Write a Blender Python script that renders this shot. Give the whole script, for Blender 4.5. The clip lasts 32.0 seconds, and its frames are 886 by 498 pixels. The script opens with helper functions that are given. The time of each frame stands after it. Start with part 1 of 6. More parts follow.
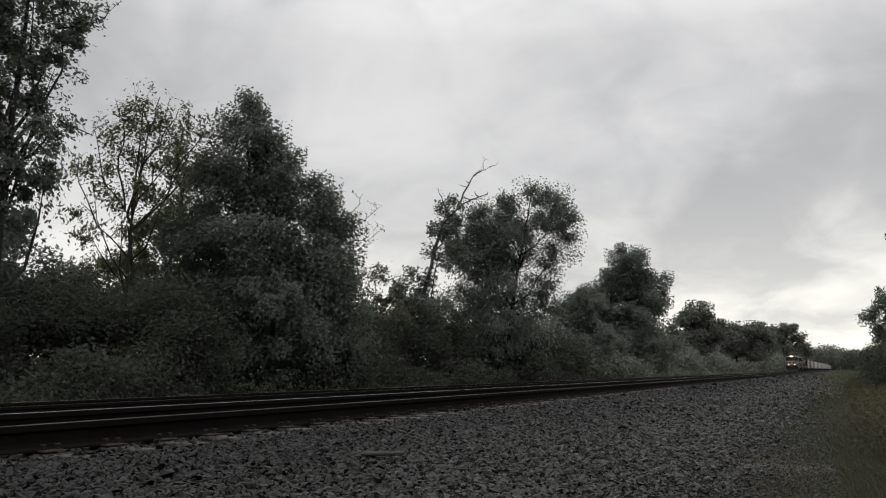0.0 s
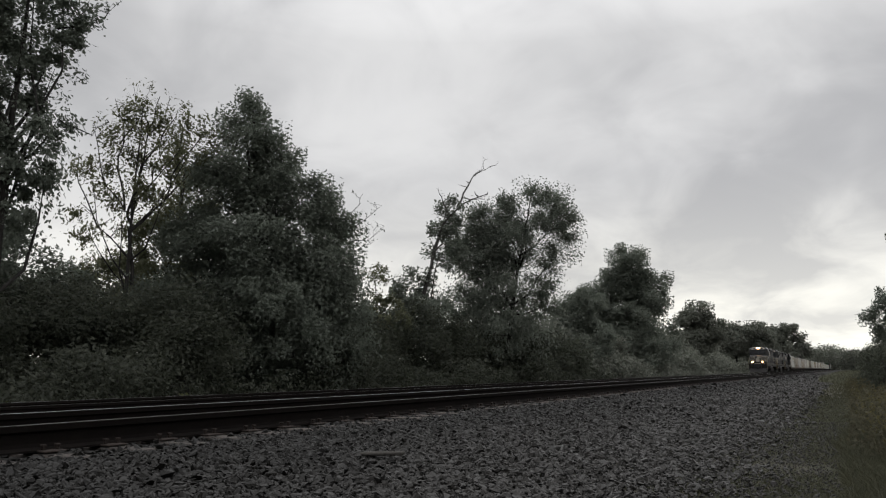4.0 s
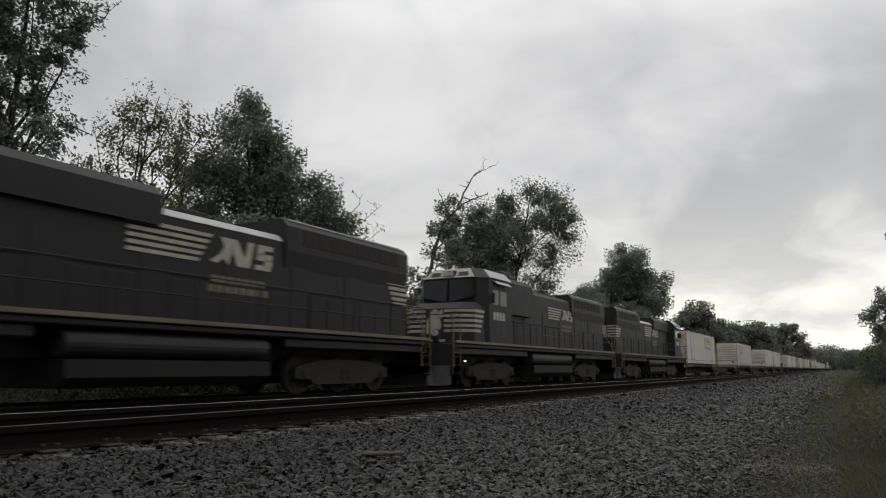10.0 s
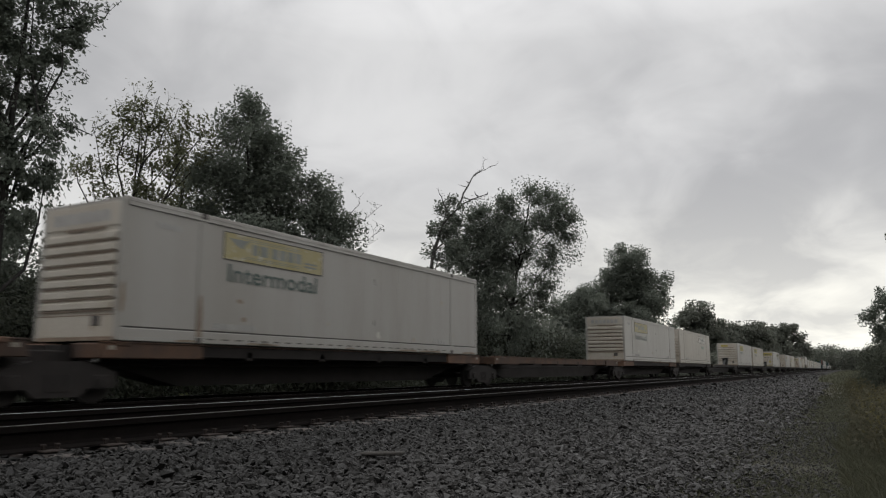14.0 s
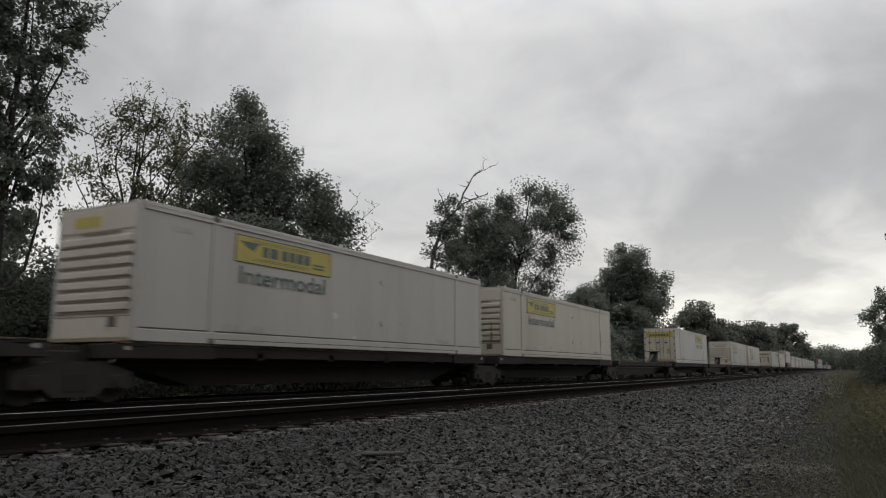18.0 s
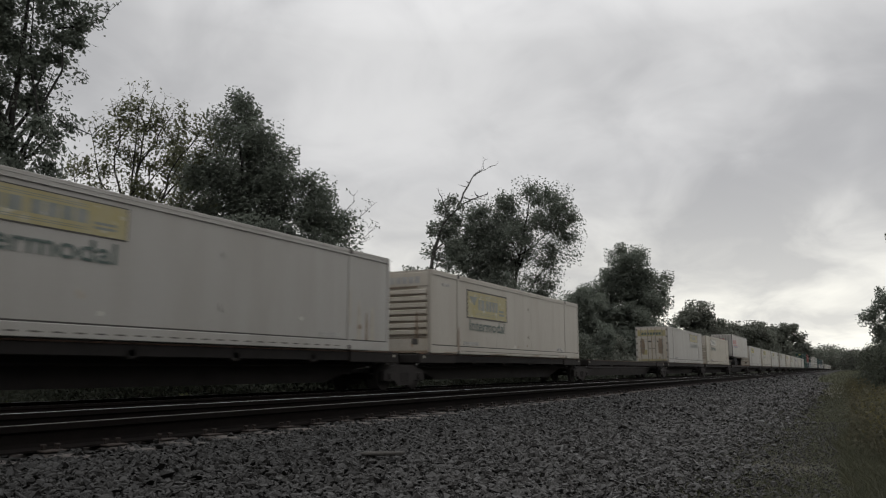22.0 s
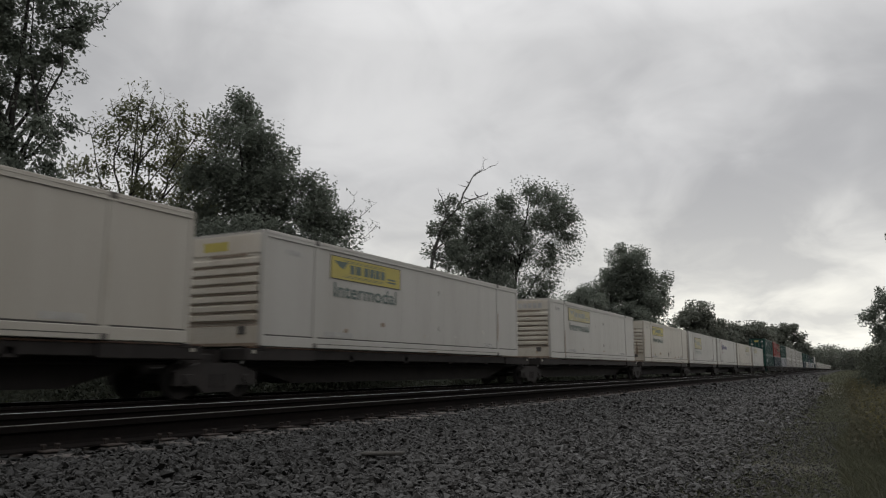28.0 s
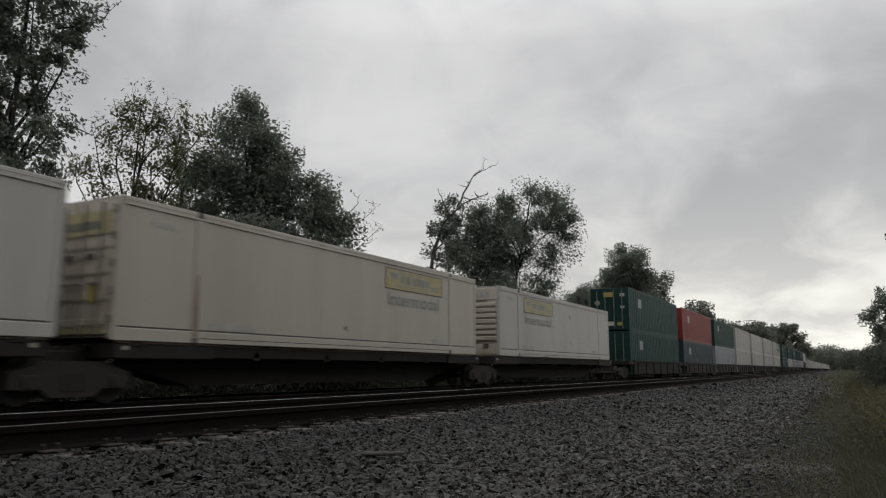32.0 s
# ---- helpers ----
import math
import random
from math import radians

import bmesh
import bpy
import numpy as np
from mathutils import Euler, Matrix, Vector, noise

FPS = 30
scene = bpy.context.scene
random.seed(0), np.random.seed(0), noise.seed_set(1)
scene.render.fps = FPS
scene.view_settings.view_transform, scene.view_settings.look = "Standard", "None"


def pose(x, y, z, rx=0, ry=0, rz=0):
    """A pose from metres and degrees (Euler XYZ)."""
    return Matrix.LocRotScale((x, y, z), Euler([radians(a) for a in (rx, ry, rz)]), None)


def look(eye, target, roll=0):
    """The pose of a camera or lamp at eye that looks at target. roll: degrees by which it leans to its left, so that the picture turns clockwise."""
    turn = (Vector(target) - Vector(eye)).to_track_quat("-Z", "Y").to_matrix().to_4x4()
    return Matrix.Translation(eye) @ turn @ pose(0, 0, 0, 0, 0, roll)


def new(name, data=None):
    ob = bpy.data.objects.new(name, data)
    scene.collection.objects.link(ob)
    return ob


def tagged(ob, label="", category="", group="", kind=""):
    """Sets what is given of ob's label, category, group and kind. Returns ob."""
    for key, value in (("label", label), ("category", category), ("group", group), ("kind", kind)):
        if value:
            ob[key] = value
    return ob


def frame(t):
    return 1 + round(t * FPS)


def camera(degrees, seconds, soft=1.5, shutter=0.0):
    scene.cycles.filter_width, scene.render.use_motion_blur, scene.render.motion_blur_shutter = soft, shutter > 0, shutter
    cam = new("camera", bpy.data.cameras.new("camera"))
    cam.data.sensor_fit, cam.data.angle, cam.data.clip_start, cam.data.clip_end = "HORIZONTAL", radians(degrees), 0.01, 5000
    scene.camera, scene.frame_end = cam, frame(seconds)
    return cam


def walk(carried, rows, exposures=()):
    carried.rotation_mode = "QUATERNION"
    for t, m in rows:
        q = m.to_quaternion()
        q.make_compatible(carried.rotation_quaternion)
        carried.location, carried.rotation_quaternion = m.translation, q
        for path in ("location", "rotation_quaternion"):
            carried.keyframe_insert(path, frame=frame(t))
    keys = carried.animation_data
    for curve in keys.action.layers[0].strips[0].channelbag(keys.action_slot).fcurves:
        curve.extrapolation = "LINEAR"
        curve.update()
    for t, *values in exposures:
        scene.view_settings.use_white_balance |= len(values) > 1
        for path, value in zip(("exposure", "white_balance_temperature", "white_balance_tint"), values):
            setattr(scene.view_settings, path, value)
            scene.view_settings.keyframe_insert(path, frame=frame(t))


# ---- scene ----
EYE_Z = 0.436
cam = camera(62.0, 32.0, soft=1.2, shutter=0.22)


def eye_pose(yaw, pitch, roll):
    """Heading in degrees to the left of +y, pitch upwards, roll."""
    y, q = radians(yaw), radians(pitch)
    way = Vector((-math.sin(y) * math.cos(q), math.cos(y) * math.cos(q), math.sin(q)))
    return look((0, 0, EYE_Z), Vector((0, 0, EYE_Z)) + way, roll)


STAND = eye_pose(28.36, 9.21, 0.11)
walk(cam, [(0, STAND), (32, STAND)], exposures=[(0, 0.25), (9, 0.25), (10, 0.29), (11, 0.34), (12, 0.33), (13, 0.24), (14, 0.19), (20, 0.17), (32, 0.12)])

# ---- world and sun: an overcast, wet evening ----
SUN_AZ, SUN_EL = 75.0, 35.0
world = bpy.data.worlds.new("overcast_sky")
scene.world = world
world.use_nodes = True
wt = world.node_tree
wt.nodes.clear()


def wn(kind, **values):
    n = wt.nodes.new(kind)
    for k, v in values.items():
        n.inputs[k].default_value = v
    return n


def wmath(op, a, b=None, clamp=False):
    n = wt.nodes.new("ShaderNodeMath")
    n.operation, n.use_clamp = op, clamp
    for i, v in enumerate((a, b)):
        if v is None:
            continue
        if isinstance(v, (int, float)):
            n.inputs[i].default_value = v
        else:
            wt.links.new(v, n.inputs[i])
    return n.outputs[0]


def build_sky():
    ln = wt.links.new
    sky = wt.nodes.new("ShaderNodeTexSky")
    sky.sky_type, sky.sun_disc = "NISHITA", False
    sky.sun_elevation, sky.sun_rotation = radians(SUN_EL), radians(SUN_AZ)
    tc = wt.nodes.new("ShaderNodeTexCoord")
    sep = wt.nodes.new("ShaderNodeSeparateXYZ")
    ln(tc.outputs["Generated"], sep.inputs[0])
    # flat cloud layer seen in perspective
    up = wmath("ADD", wmath("MAXIMUM", sep.outputs[2], 0.0), 0.42)
    cx, cy = wmath("DIVIDE", sep.outputs[0], up), wmath("DIVIDE", sep.outputs[1], up)
    comb = wt.nodes.new("ShaderNodeCombineXYZ")
    ln(cx, comb.inputs[0]), ln(cy, comb.inputs[1])
    comb.inputs[2].default_value = 3.1
    big = wn("ShaderNodeTexNoise", Scale=1.5, Detail=4.0, Roughness=0.5, Distortion=0.3)
    ln(comb.outputs[0], big.inputs["Vector"])
    small = wn("ShaderNodeTexNoise", Scale=5.0, Detail=5.0, Roughness=0.55, Distortion=0.5)
    ln(comb.outputs[0], small.inputs["Vector"])
    cloud = wmath("ADD", wmath("MULTIPLY", big.outputs[0], 0.72), wmath("MULTIPLY", small.outputs[0], 0.28))
    ramp = wt.nodes.new("ShaderNodeValToRGB")
    ramp.color_ramp.interpolation = "EASE"
    e = ramp.color_ramp.elements
    e[0].position, e[0].color = 0.36, (0.405, 0.406, 0.416, 1)
    e[1].position, e[1].color = 0.66, (0.643, 0.641, 0.643, 1)
    ln(cloud, ramp.inputs[0])
    # thinner cloud towards the horizon on the track's far side
    low = wmath("SUBTRACT", 1.0, wmath("DIVIDE", wmath("MAXIMUM", sep.outputs[2], 0.0), 0.26), True)
    low = wmath("POWER", low, 1.5)
    side = wmath("ADD", wmath("MULTIPLY", sep.outputs[1], 0.5), 0.5, True)
    breaks = wmath("MULTIPLY", wmath("SUBTRACT", wmath("ADD", wmath("MULTIPLY", cloud, 0.5), wmath("MULTIPLY", small.outputs[0], 0.5)), 0.38), 3.6, True)
    glow = wmath("MULTIPLY", wmath("MULTIPLY", low, side), wmath("ADD", wmath("MULTIPLY", breaks, 1.25), 0.65))
    mix = wt.nodes.new("ShaderNodeMixRGB")
    mix.inputs[2].default_value = (0.95, 0.93, 0.85, 1)
    ln(wmath("MINIMUM", glow, 1.0), mix.inputs[0]), ln(ramp.outputs[0], mix.inputs[1])
    # an overcast sky brightens towards the zenith
    high = wmath("DIVIDE", wmath("MAXIMUM", wmath("SUBTRACT", sep.outputs[2], 0.42), 0.0), 0.58)
    zen = wmath("ADD", 1.0, wmath("MULTIPLY", wmath("POWER", high, 0.8), 1.3))
    b1, b2 = wt.nodes.new("ShaderNodeBackground"), wt.nodes.new("ShaderNodeBackground")
    ln(sky.outputs[0], b1.inputs[0]), ln(mix.outputs[0], b2.inputs[0]), ln(zen, b2.inputs[1])
    b1.inputs[1].default_value = 0.002
    add, out = wt.nodes.new("ShaderNodeAddShader"), wt.nodes.new("ShaderNodeOutputWorld")
    ln(b1.outputs[0], add.inputs[0]), ln(b2.outputs[0], add.inputs[1]), ln(add.outputs[0], out.inputs[0])


build_sky()
sun = new("sun", bpy.data.lights.new("sun", "SUN"))
sun.data.energy, sun.data.angle, sun.data.color = 0.2, radians(50), (1, 0.97, 0.93)
_a, _e = radians(SUN_AZ), radians(SUN_EL)
sun.matrix_world = look((0, 0, 0), (-math.sin(_a) * math.cos(_e), -math.cos(_a) * math.cos(_e), -math.sin(_e)))

# ---- materials ----


def mat(name, base, rough=0.7, metal=0.0, second=None, scale=2.0, stretch=(1, 1, 1), bump=0.15, fine=60.0,
        spots=None, spot_at=0.62, emit=0.0, per=None, coat=0.0, spot_scale=1.0, spec=0.5, veil=None):
    """Painted or raw surface: two tones on a large noise, grain, an optional third tone in spots."""
    m = bpy.data.materials.new(name)
    m.use_nodes = True
    t = m.node_tree
    ln = t.links.new
    b = t.nodes["Principled BSDF"]
    b.inputs["Metallic"].default_value = metal
    b.inputs["Coat Weight"].default_value = coat
    b.inputs["Specular IOR Level"].default_value = spec
    tc, mp = t.nodes.new("ShaderNodeTexCoord"), t.nodes.new("ShaderNodeMapping")
    mp.inputs["Scale"].default_value = stretch
    ln(tc.outputs["Object"], mp.inputs[0])

    def noisy(s, detail, plain=False):
        n = t.nodes.new("ShaderNodeTexNoise")
        n.inputs["Scale"].default_value, n.inputs["Detail"].default_value = s, detail
        ln((tc.outputs["Object"] if plain else mp.outputs[0]), n.inputs["Vector"])
        return n.outputs[0]

    def mixed(f, a, c):
        x = t.nodes.new("ShaderNodeMixRGB")
        for i, v in ((0, f), (1, a), (2, c)):
            if isinstance(v, tuple):
                x.inputs[i].default_value = (*v, 1)
            else:
                ln(v, x.inputs[i])
        return x.outputs[0]

    def stepped(v, lo, hi):
        x = t.nodes.new("ShaderNodeMapRange")
        x.inputs[1].default_value, x.inputs[2].default_value = lo, hi
        ln(v, x.inputs[0])
        return x.outputs[0]

    second = second or tuple(c * 0.72 for c in base)
    col = mixed(stepped(noisy(scale, 5), 0.38, 0.68), base, second)
    grain = noisy(fine, 3, True)
    col = mixed(stepped(grain, 0.3, 0.9), col, tuple(c * 0.8 for c in second))
    if spots:
        col = mixed(stepped(noisy(scale * 2.3 * spot_scale, 6), spot_at, spot_at + 0.07), col, spots)
    if veil:
        # paler away from the rails, uneven border: a bright veil put into colour
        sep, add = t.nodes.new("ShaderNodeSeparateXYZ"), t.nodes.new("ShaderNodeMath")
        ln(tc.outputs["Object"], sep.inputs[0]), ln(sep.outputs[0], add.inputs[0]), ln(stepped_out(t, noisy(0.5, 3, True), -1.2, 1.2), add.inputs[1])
        col = mixed(stepped(add.outputs[0], veil[0], veil[1]), col, veil[2])
    if per:
        src = t.nodes.new("ShaderNodeObjectInfo").outputs["Random"] if per == "object" else \
            t.nodes.new("ShaderNodeNewGeometry").outputs["Random Per Island"]
        h = t.nodes.new("ShaderNodeHueSaturation")
        ln(col, h.inputs["Color"])
        ln(stepped_out(t, src, 0.66 if per == "object" else 0.4, 1.34 if per == "object" else 1.65), h.inputs["Value"])
        if per == "island":
            ln(stepped_out(t, src, 1.6, 0.5), h.inputs["Saturation"])
        col = h.outputs[0]
    ln(col, b.inputs["Base Color"])
    r = t.nodes.new("ShaderNodeMapRange")
    r.inputs[3].default_value, r.inputs[4].default_value = max(0.03, rough - 0.12), min(1.0, rough + 0.12)
    ln(noisy(scale * 3, 4), r.inputs[0]), ln(r.outputs[0], b.inputs["Roughness"])
    if bump:
        bp = t.nodes.new("ShaderNodeBump")
        bp.inputs["Strength"].default_value, bp.inputs["Distance"].default_value = bump, 0.01
        ln(grain, bp.inputs["Height"]), ln(bp.outputs[0], b.inputs["Normal"])
    if emit:
        b.inputs["Emission Color"].default_value, b.inputs["Emission Strength"].default_value = (*base, 1), emit
    return m


def stepped_out(t, v, lo, hi):
    x = t.nodes.new("ShaderNodeMapRange")
    x.inputs[3].default_value, x.inputs[4].default_value = lo, hi
    t.links.new(v, x.inputs[0])
    return x.outputs[0]


def leafy(name, a, c, through_light=0.42):
    m = bpy.data.materials.new(name)
    m.use_nodes = True
    t = m.node_tree
    ln = t.links.new
    t.nodes.remove(t.nodes["Principled BSDF"])
    geo = t.nodes.new("ShaderNodeNewGeometry")
    ramp = t.nodes.new("ShaderNodeValToRGB")
    ramp.color_ramp.elements[0].color, ramp.color_ramp.elements[1].color = (*a, 1), (*c, 1)
    ln(geo.outputs["Random Per Island"], ramp.inputs[0])
    tc, n = t.nodes.new("ShaderNodeTexCoord"), t.nodes.new("ShaderNodeTexNoise")
    n.inputs["Scale"].default_value = 0.45
    ln(tc.outputs["Object"], n.inputs["Vector"])
    hs = t.nodes.new("ShaderNodeHueSaturation")
    ln(ramp.outputs[0], hs.inputs["Color"]), ln(stepped_out(t, n.outputs[0], 0.75, 1.25), hs.inputs["Value"])
    d, tr, g = (t.nodes.new("ShaderNodeBsdf" + k) for k in ("Diffuse", "Translucent", "Glossy"))
    g.inputs["Roughness"].default_value, g.inputs["Color"].default_value = 0.5, (0.5, 0.5, 0.5, 1)
    ln(hs.outputs[0], d.inputs[0]), ln(hs.outputs[0], tr.inputs[0])
    m1, m2 = t.nodes.new("ShaderNodeMixShader"), t.nodes.new("ShaderNodeMixShader")
    m1.inputs[0].default_value, m2.inputs[0].default_value = through_light, 0.025
    ln(d.outputs[0], m1.inputs[1]), ln(tr.outputs[0], m1.inputs[2])
    ln(m1.outputs[0], m2.inputs[1]), ln(g.outputs[0], m2.inputs[2])
    ln(m2.outputs[0], t.nodes["Material Output"].inputs[0])
    return m


M_GROUND = mat("damp_earth_and_grass", (0.09, 0.085, 0.072), 0.9, second=(0.11, 0.102, 0.084), scale=0.9, fine=25, bump=0.8, spec=0.1,
               spots=(0.078, 0.08, 0.058), spot_at=0.56)
M_BALLAST = mat("wet_crushed_stone", (0.045, 0.044, 0.042), 0.9, second=(0.032, 0.031, 0.03), scale=1.2, fine=32, bump=1.0, spec=0.04)
# paler stones towards the path stand in for bright haze on that side
M_STONE = mat("ballast_stone", (0.0155, 0.0145, 0.0127), 0.5, second=(0.008, 0.0074, 0.0065), scale=6, fine=90, bump=0.4, per="island", spec=0.22, veil=(-4.2, -2.1, (0.047, 0.045, 0.0425)))
M_RAIL = mat("rusty_rail_side", (0.0145, 0.012, 0.011), 0.9, 0.0, second=(0.011, 0.0095, 0.009), scale=4, spec=0.05)
M_RAILDULL = mat("dull_rail_head", (0.3, 0.29, 0.28), 0.4, 1.0, second=(0.2, 0.19, 0.18), scale=2, stretch=(1, 0.1, 1), bump=0.03)
M_RAILTOP = mat("polished_rail_head", (0.8, 0.8, 0.8), 0.45, 1.0, second=(0.7, 0.7, 0.7), scale=2, stretch=(1, 0.1, 1), bump=0.03)
M_TIE = mat("weathered_tie_wood", (0.095, 0.08, 0.07), 0.85, second=(0.05, 0.042, 0.038), scale=3, stretch=(0.6, 6, 4), bump=0.6, per="object")
M_PLATE = mat("rusty_plate_steel", (0.055, 0.043, 0.038), 0.7, 0.0, second=(0.03, 0.024, 0.021), scale=9, spec=0.2)
M_PLANK = mat("grey_driftwood", (0.085, 0.08, 0.072), 0.8, second=(0.05, 0.046, 0.041), scale=5, spec=0.2, stretch=(0.6, 8, 4), bump=0.6)
M_BARK = mat("dark_bark", (0.036, 0.033, 0.03), 0.9, second=(0.024, 0.022, 0.02), scale=3, stretch=(3, 3, 0.6), bump=0.8)
M_DEAD = mat("bare_grey_wood", (0.1, 0.095, 0.09), 0.85, second=(0.06, 0.055, 0.05), scale=3, stretch=(3, 3, 0.6), bump=0.5)
M_LEAF = leafy("dark_green_leaves", (0.145, 0.165, 0.135), (0.172, 0.192, 0.158), 0.5)
M_LEAF2 = leafy("olive_leaves", (0.12, 0.128, 0.075), (0.155, 0.16, 0.1), 0.5)
M_LEAF3 = leafy("bluish_green_leaves", (0.145, 0.163, 0.135), (0.195, 0.215, 0.18), 0.52)
# undergrowth far darker than the tree leaves: shade low down is in its colour
M_BRUSH = leafy("shade_darkened_leaves", (0.048, 0.054, 0.041), (0.072, 0.079, 0.057), 0.5)
M_SPRIG = leafy("light_green_shoots", (0.12, 0.14, 0.055), (0.18, 0.2, 0.085), 0.5)
# paler than the nearer leaves: the haze of distance is in this colour
M_HAZELEAF = leafy("haze_paled_leaves", (0.14, 0.15, 0.125), (0.2, 0.21, 0.175))
M_WEED = leafy("yellow_green_weeds", (0.074, 0.073, 0.047), (0.128, 0.118, 0.074), 0.45)
M_VERGE = leafy("dull_verge_grass", (0.064, 0.068, 0.044), (0.115, 0.113, 0.072))
M_GRASS = leafy("path_grass", (0.085, 0.09, 0.062), (0.13, 0.132, 0.09))
M_FLOWER = leafy("goldenrod_heads", (0.1, 0.09, 0.04), (0.15, 0.13, 0.055))

# ---- mesh helpers ----
rng = np.random.default_rng(7)


def group(name, m=None, label="", category="", group_name="", kind=""):
    ob = new(name)
    ob.empty_display_size = 0.3
    if m is not None:
        ob.matrix_world = m
    return tagged(ob, label, category, group_name, kind)


def finish(bm, material, smooth=False):
    me = bpy.data.meshes.new("m")
    bm.to_mesh(me)
    bm.free()
    for x in (material if isinstance(material, (list, tuple)) else [material]):
        me.materials.append(x)
    if smooth:
        me.shade_smooth()
    return me


def part(name, data, material=None, parent=None, label="", m=None):
    """Links a bmesh or a finished mesh as one mesh object under a thing or a part."""
    if isinstance(data, bmesh.types.BMesh):
        data = finish(data, material)
    ob = new(name, data)
    if parent is not None:
        ob.parent = parent
    if m is not None:
        ob.matrix_basis = m
    return tagged(ob, label)


def raw(verts, faces, material, smooth=False):
    me = bpy.data.meshes.new("m")
    verts = np.asarray(verts, np.float32)
    faces = np.asarray(faces, np.int32)
    k = faces.shape[1]
    me.vertices.add(len(verts))
    me.vertices.foreach_set("co", verts.ravel())
    me.loops.add(faces.size)
    me.loops.foreach_set("vertex_index", faces.ravel())
    me.polygons.add(len(faces))
    me.polygons.foreach_set("loop_start", np.arange(0, faces.size, k, dtype=np.int32))
    me.update(calc_edges=True)
    me.validate()
    me.materials.append(material)
    if smooth:
        me.shade_smooth()
    else:
        me.shade_flat()
    return me


def box(bm, x0, x1, y0, y1, z0, z1, bevel=0.0):
    r = bmesh.ops.create_cube(bm, size=1.0, matrix=Matrix.Translation(((x0 + x1) / 2, (y0 + y1) / 2, (z0 + z1) / 2))
                              @ Matrix.Diagonal((abs(x1 - x0), abs(y1 - y0), abs(z1 - z0), 1)))
    if bevel:
        es = {e for v in r["verts"] for e in v.link_edges}
        bmesh.ops.bevel(bm, geom=list(es), offset=bevel, segments=1, affect="EDGES")
    return bm


def boxes(*rows, bevel=0.0):
    bm = bmesh.new()
    for r in rows:
        box(bm, *r, bevel=bevel)
    return bm


def cyl(bm, c, r, depth, axis="x", n=16, r2=None, caps=True):
    turn = {"x": Matrix.Rotation(radians(90), 4, "Y"), "y": Matrix.Rotation(radians(-90), 4, "X"), "z": Matrix()}[axis]
    bmesh.ops.create_cone(bm, cap_ends=caps, segments=n, radius1=r, radius2=r if r2 is None else r2, depth=depth,
                          matrix=Matrix.Translation(c) @ turn)
    return bm


def prism(bm, outline, a0, a1, axis="y"):
    """A closed outline pulled along an axis: outline in (x, z) for y, (y, z) for x."""
    def at(p, a):
        return (p[0], a, p[1]) if axis == "y" else (a, p[0], p[1])
    lo, hi = [bm.verts.new(at(p, a0)) for p in outline], [bm.verts.new(at(p, a1)) for p in outline]
    n = len(outline)
    bm.faces.new(lo), bm.faces.new(hi)
    for i in range(n):
        bm.faces.new((lo[i], lo[(i + 1) % n], hi[(i + 1) % n], hi[i]))
    bmesh.ops.recalc_face_normals(bm, faces=bm.faces)
    return bm


def tube_rows(points, radii, sides=6):
    """Verts and quads of a tapered tube along points."""
    vs, fs = [], []
    pts = [Vector(q) for q in points]
    for i, (q, r) in enumerate(zip(pts, radii)):
        d = (pts[min(i + 1, len(pts) - 1)] - pts[max(i - 1, 0)]).normalized()
        a = d.orthogonal().normalized()
        b = d.cross(a)
        for k in range(sides):
            w = 2 * math.pi * k / sides
            vs.append(q + (a * math.cos(w) + b * math.sin(w)) * r)
        if i:
            o = (i - 1) * sides
            for k in range(sides):
                k2 = (k + 1) % sides
                fs.append((o + k, o + k2, o + sides + k2, o + sides + k))
    return vs, fs


def tubes(rows, material, smooth=True):
    vs, fs = [], []
    for points, radii, sides in rows:
        v, f = tube_rows(points, radii, sides)
        o = len(vs)
        vs += [tuple(q) for q in v]
        fs += [tuple(i + o for i in x) for x in f]
    return raw(vs, fs, material, smooth)


# ---- ground and tracks ----
NEAR_X, FAR_X, FAR_Z = -6.42, -13.74, -0.244
PROFILE = ((-400, 6.0), (-120, 1.0), (-40, -0.6), (-22, -1.0), (-17.6, -1.0), (-16.4, -0.85), (-15.1, -0.45), (-12.4, -0.45), (-11.4, -0.62),
           (-9.2, -0.52), (-7.8, -0.24), (-5.0, -0.24), (-4.3, -0.24), (-3.5, -0.265), (-2.6, -0.35), (-1.7, -0.49), (-1.1, -0.55),
           (0.3, -0.55), (1.5, -0.48), (4, -0.3), (12, 0.1), (60, 0.6), (400, 5.0))


def ground_z(x):
    return float(np.interp(x, [a for a, _ in PROFILE], [b for _, b in PROFILE]))


def sheet(xs, ys, lift, rough, material):
    vs, fs = [], []
    for y in ys:
        for x in xs:
            n = noise.noise((x * 0.9, y * 0.9, lift * 7)) * rough if abs(x) < 30 else 0
            vs.append((x, y, ground_z(x) + lift + n))
    w = len(xs)
    for j in range(len(ys) - 1):
        for i in range(w - 1):
            fs.append((j * w + i, j * w + i + 1, (j + 1) * w + i + 1, (j + 1) * w + i))
    return raw(vs, fs, material, True)


xs = sorted({a for a, _ in PROFILE} | set(np.round(np.arange(-20, 4, 0.4), 2).tolist()) | {-3000.0, 3000.0})
ys = [-3000, -400, -60] + np.round(np.arange(-20, 60, 0.8), 2).tolist() + [70, 90, 120, 160, 220, 300, 420, 600, 900, 1500, 3000]
part("ground", sheet(xs, ys, -0.04, 0.03, M_GROUND))
tagged(bpy.data.objects["ground"], "damp earth and thin grass beside the railway", "ground", kind="structure")
bx = np.round(np.concatenate([np.arange(-16.3, -8, 0.5), np.arange(-8, -1.2, 0.2)]), 2).tolist()
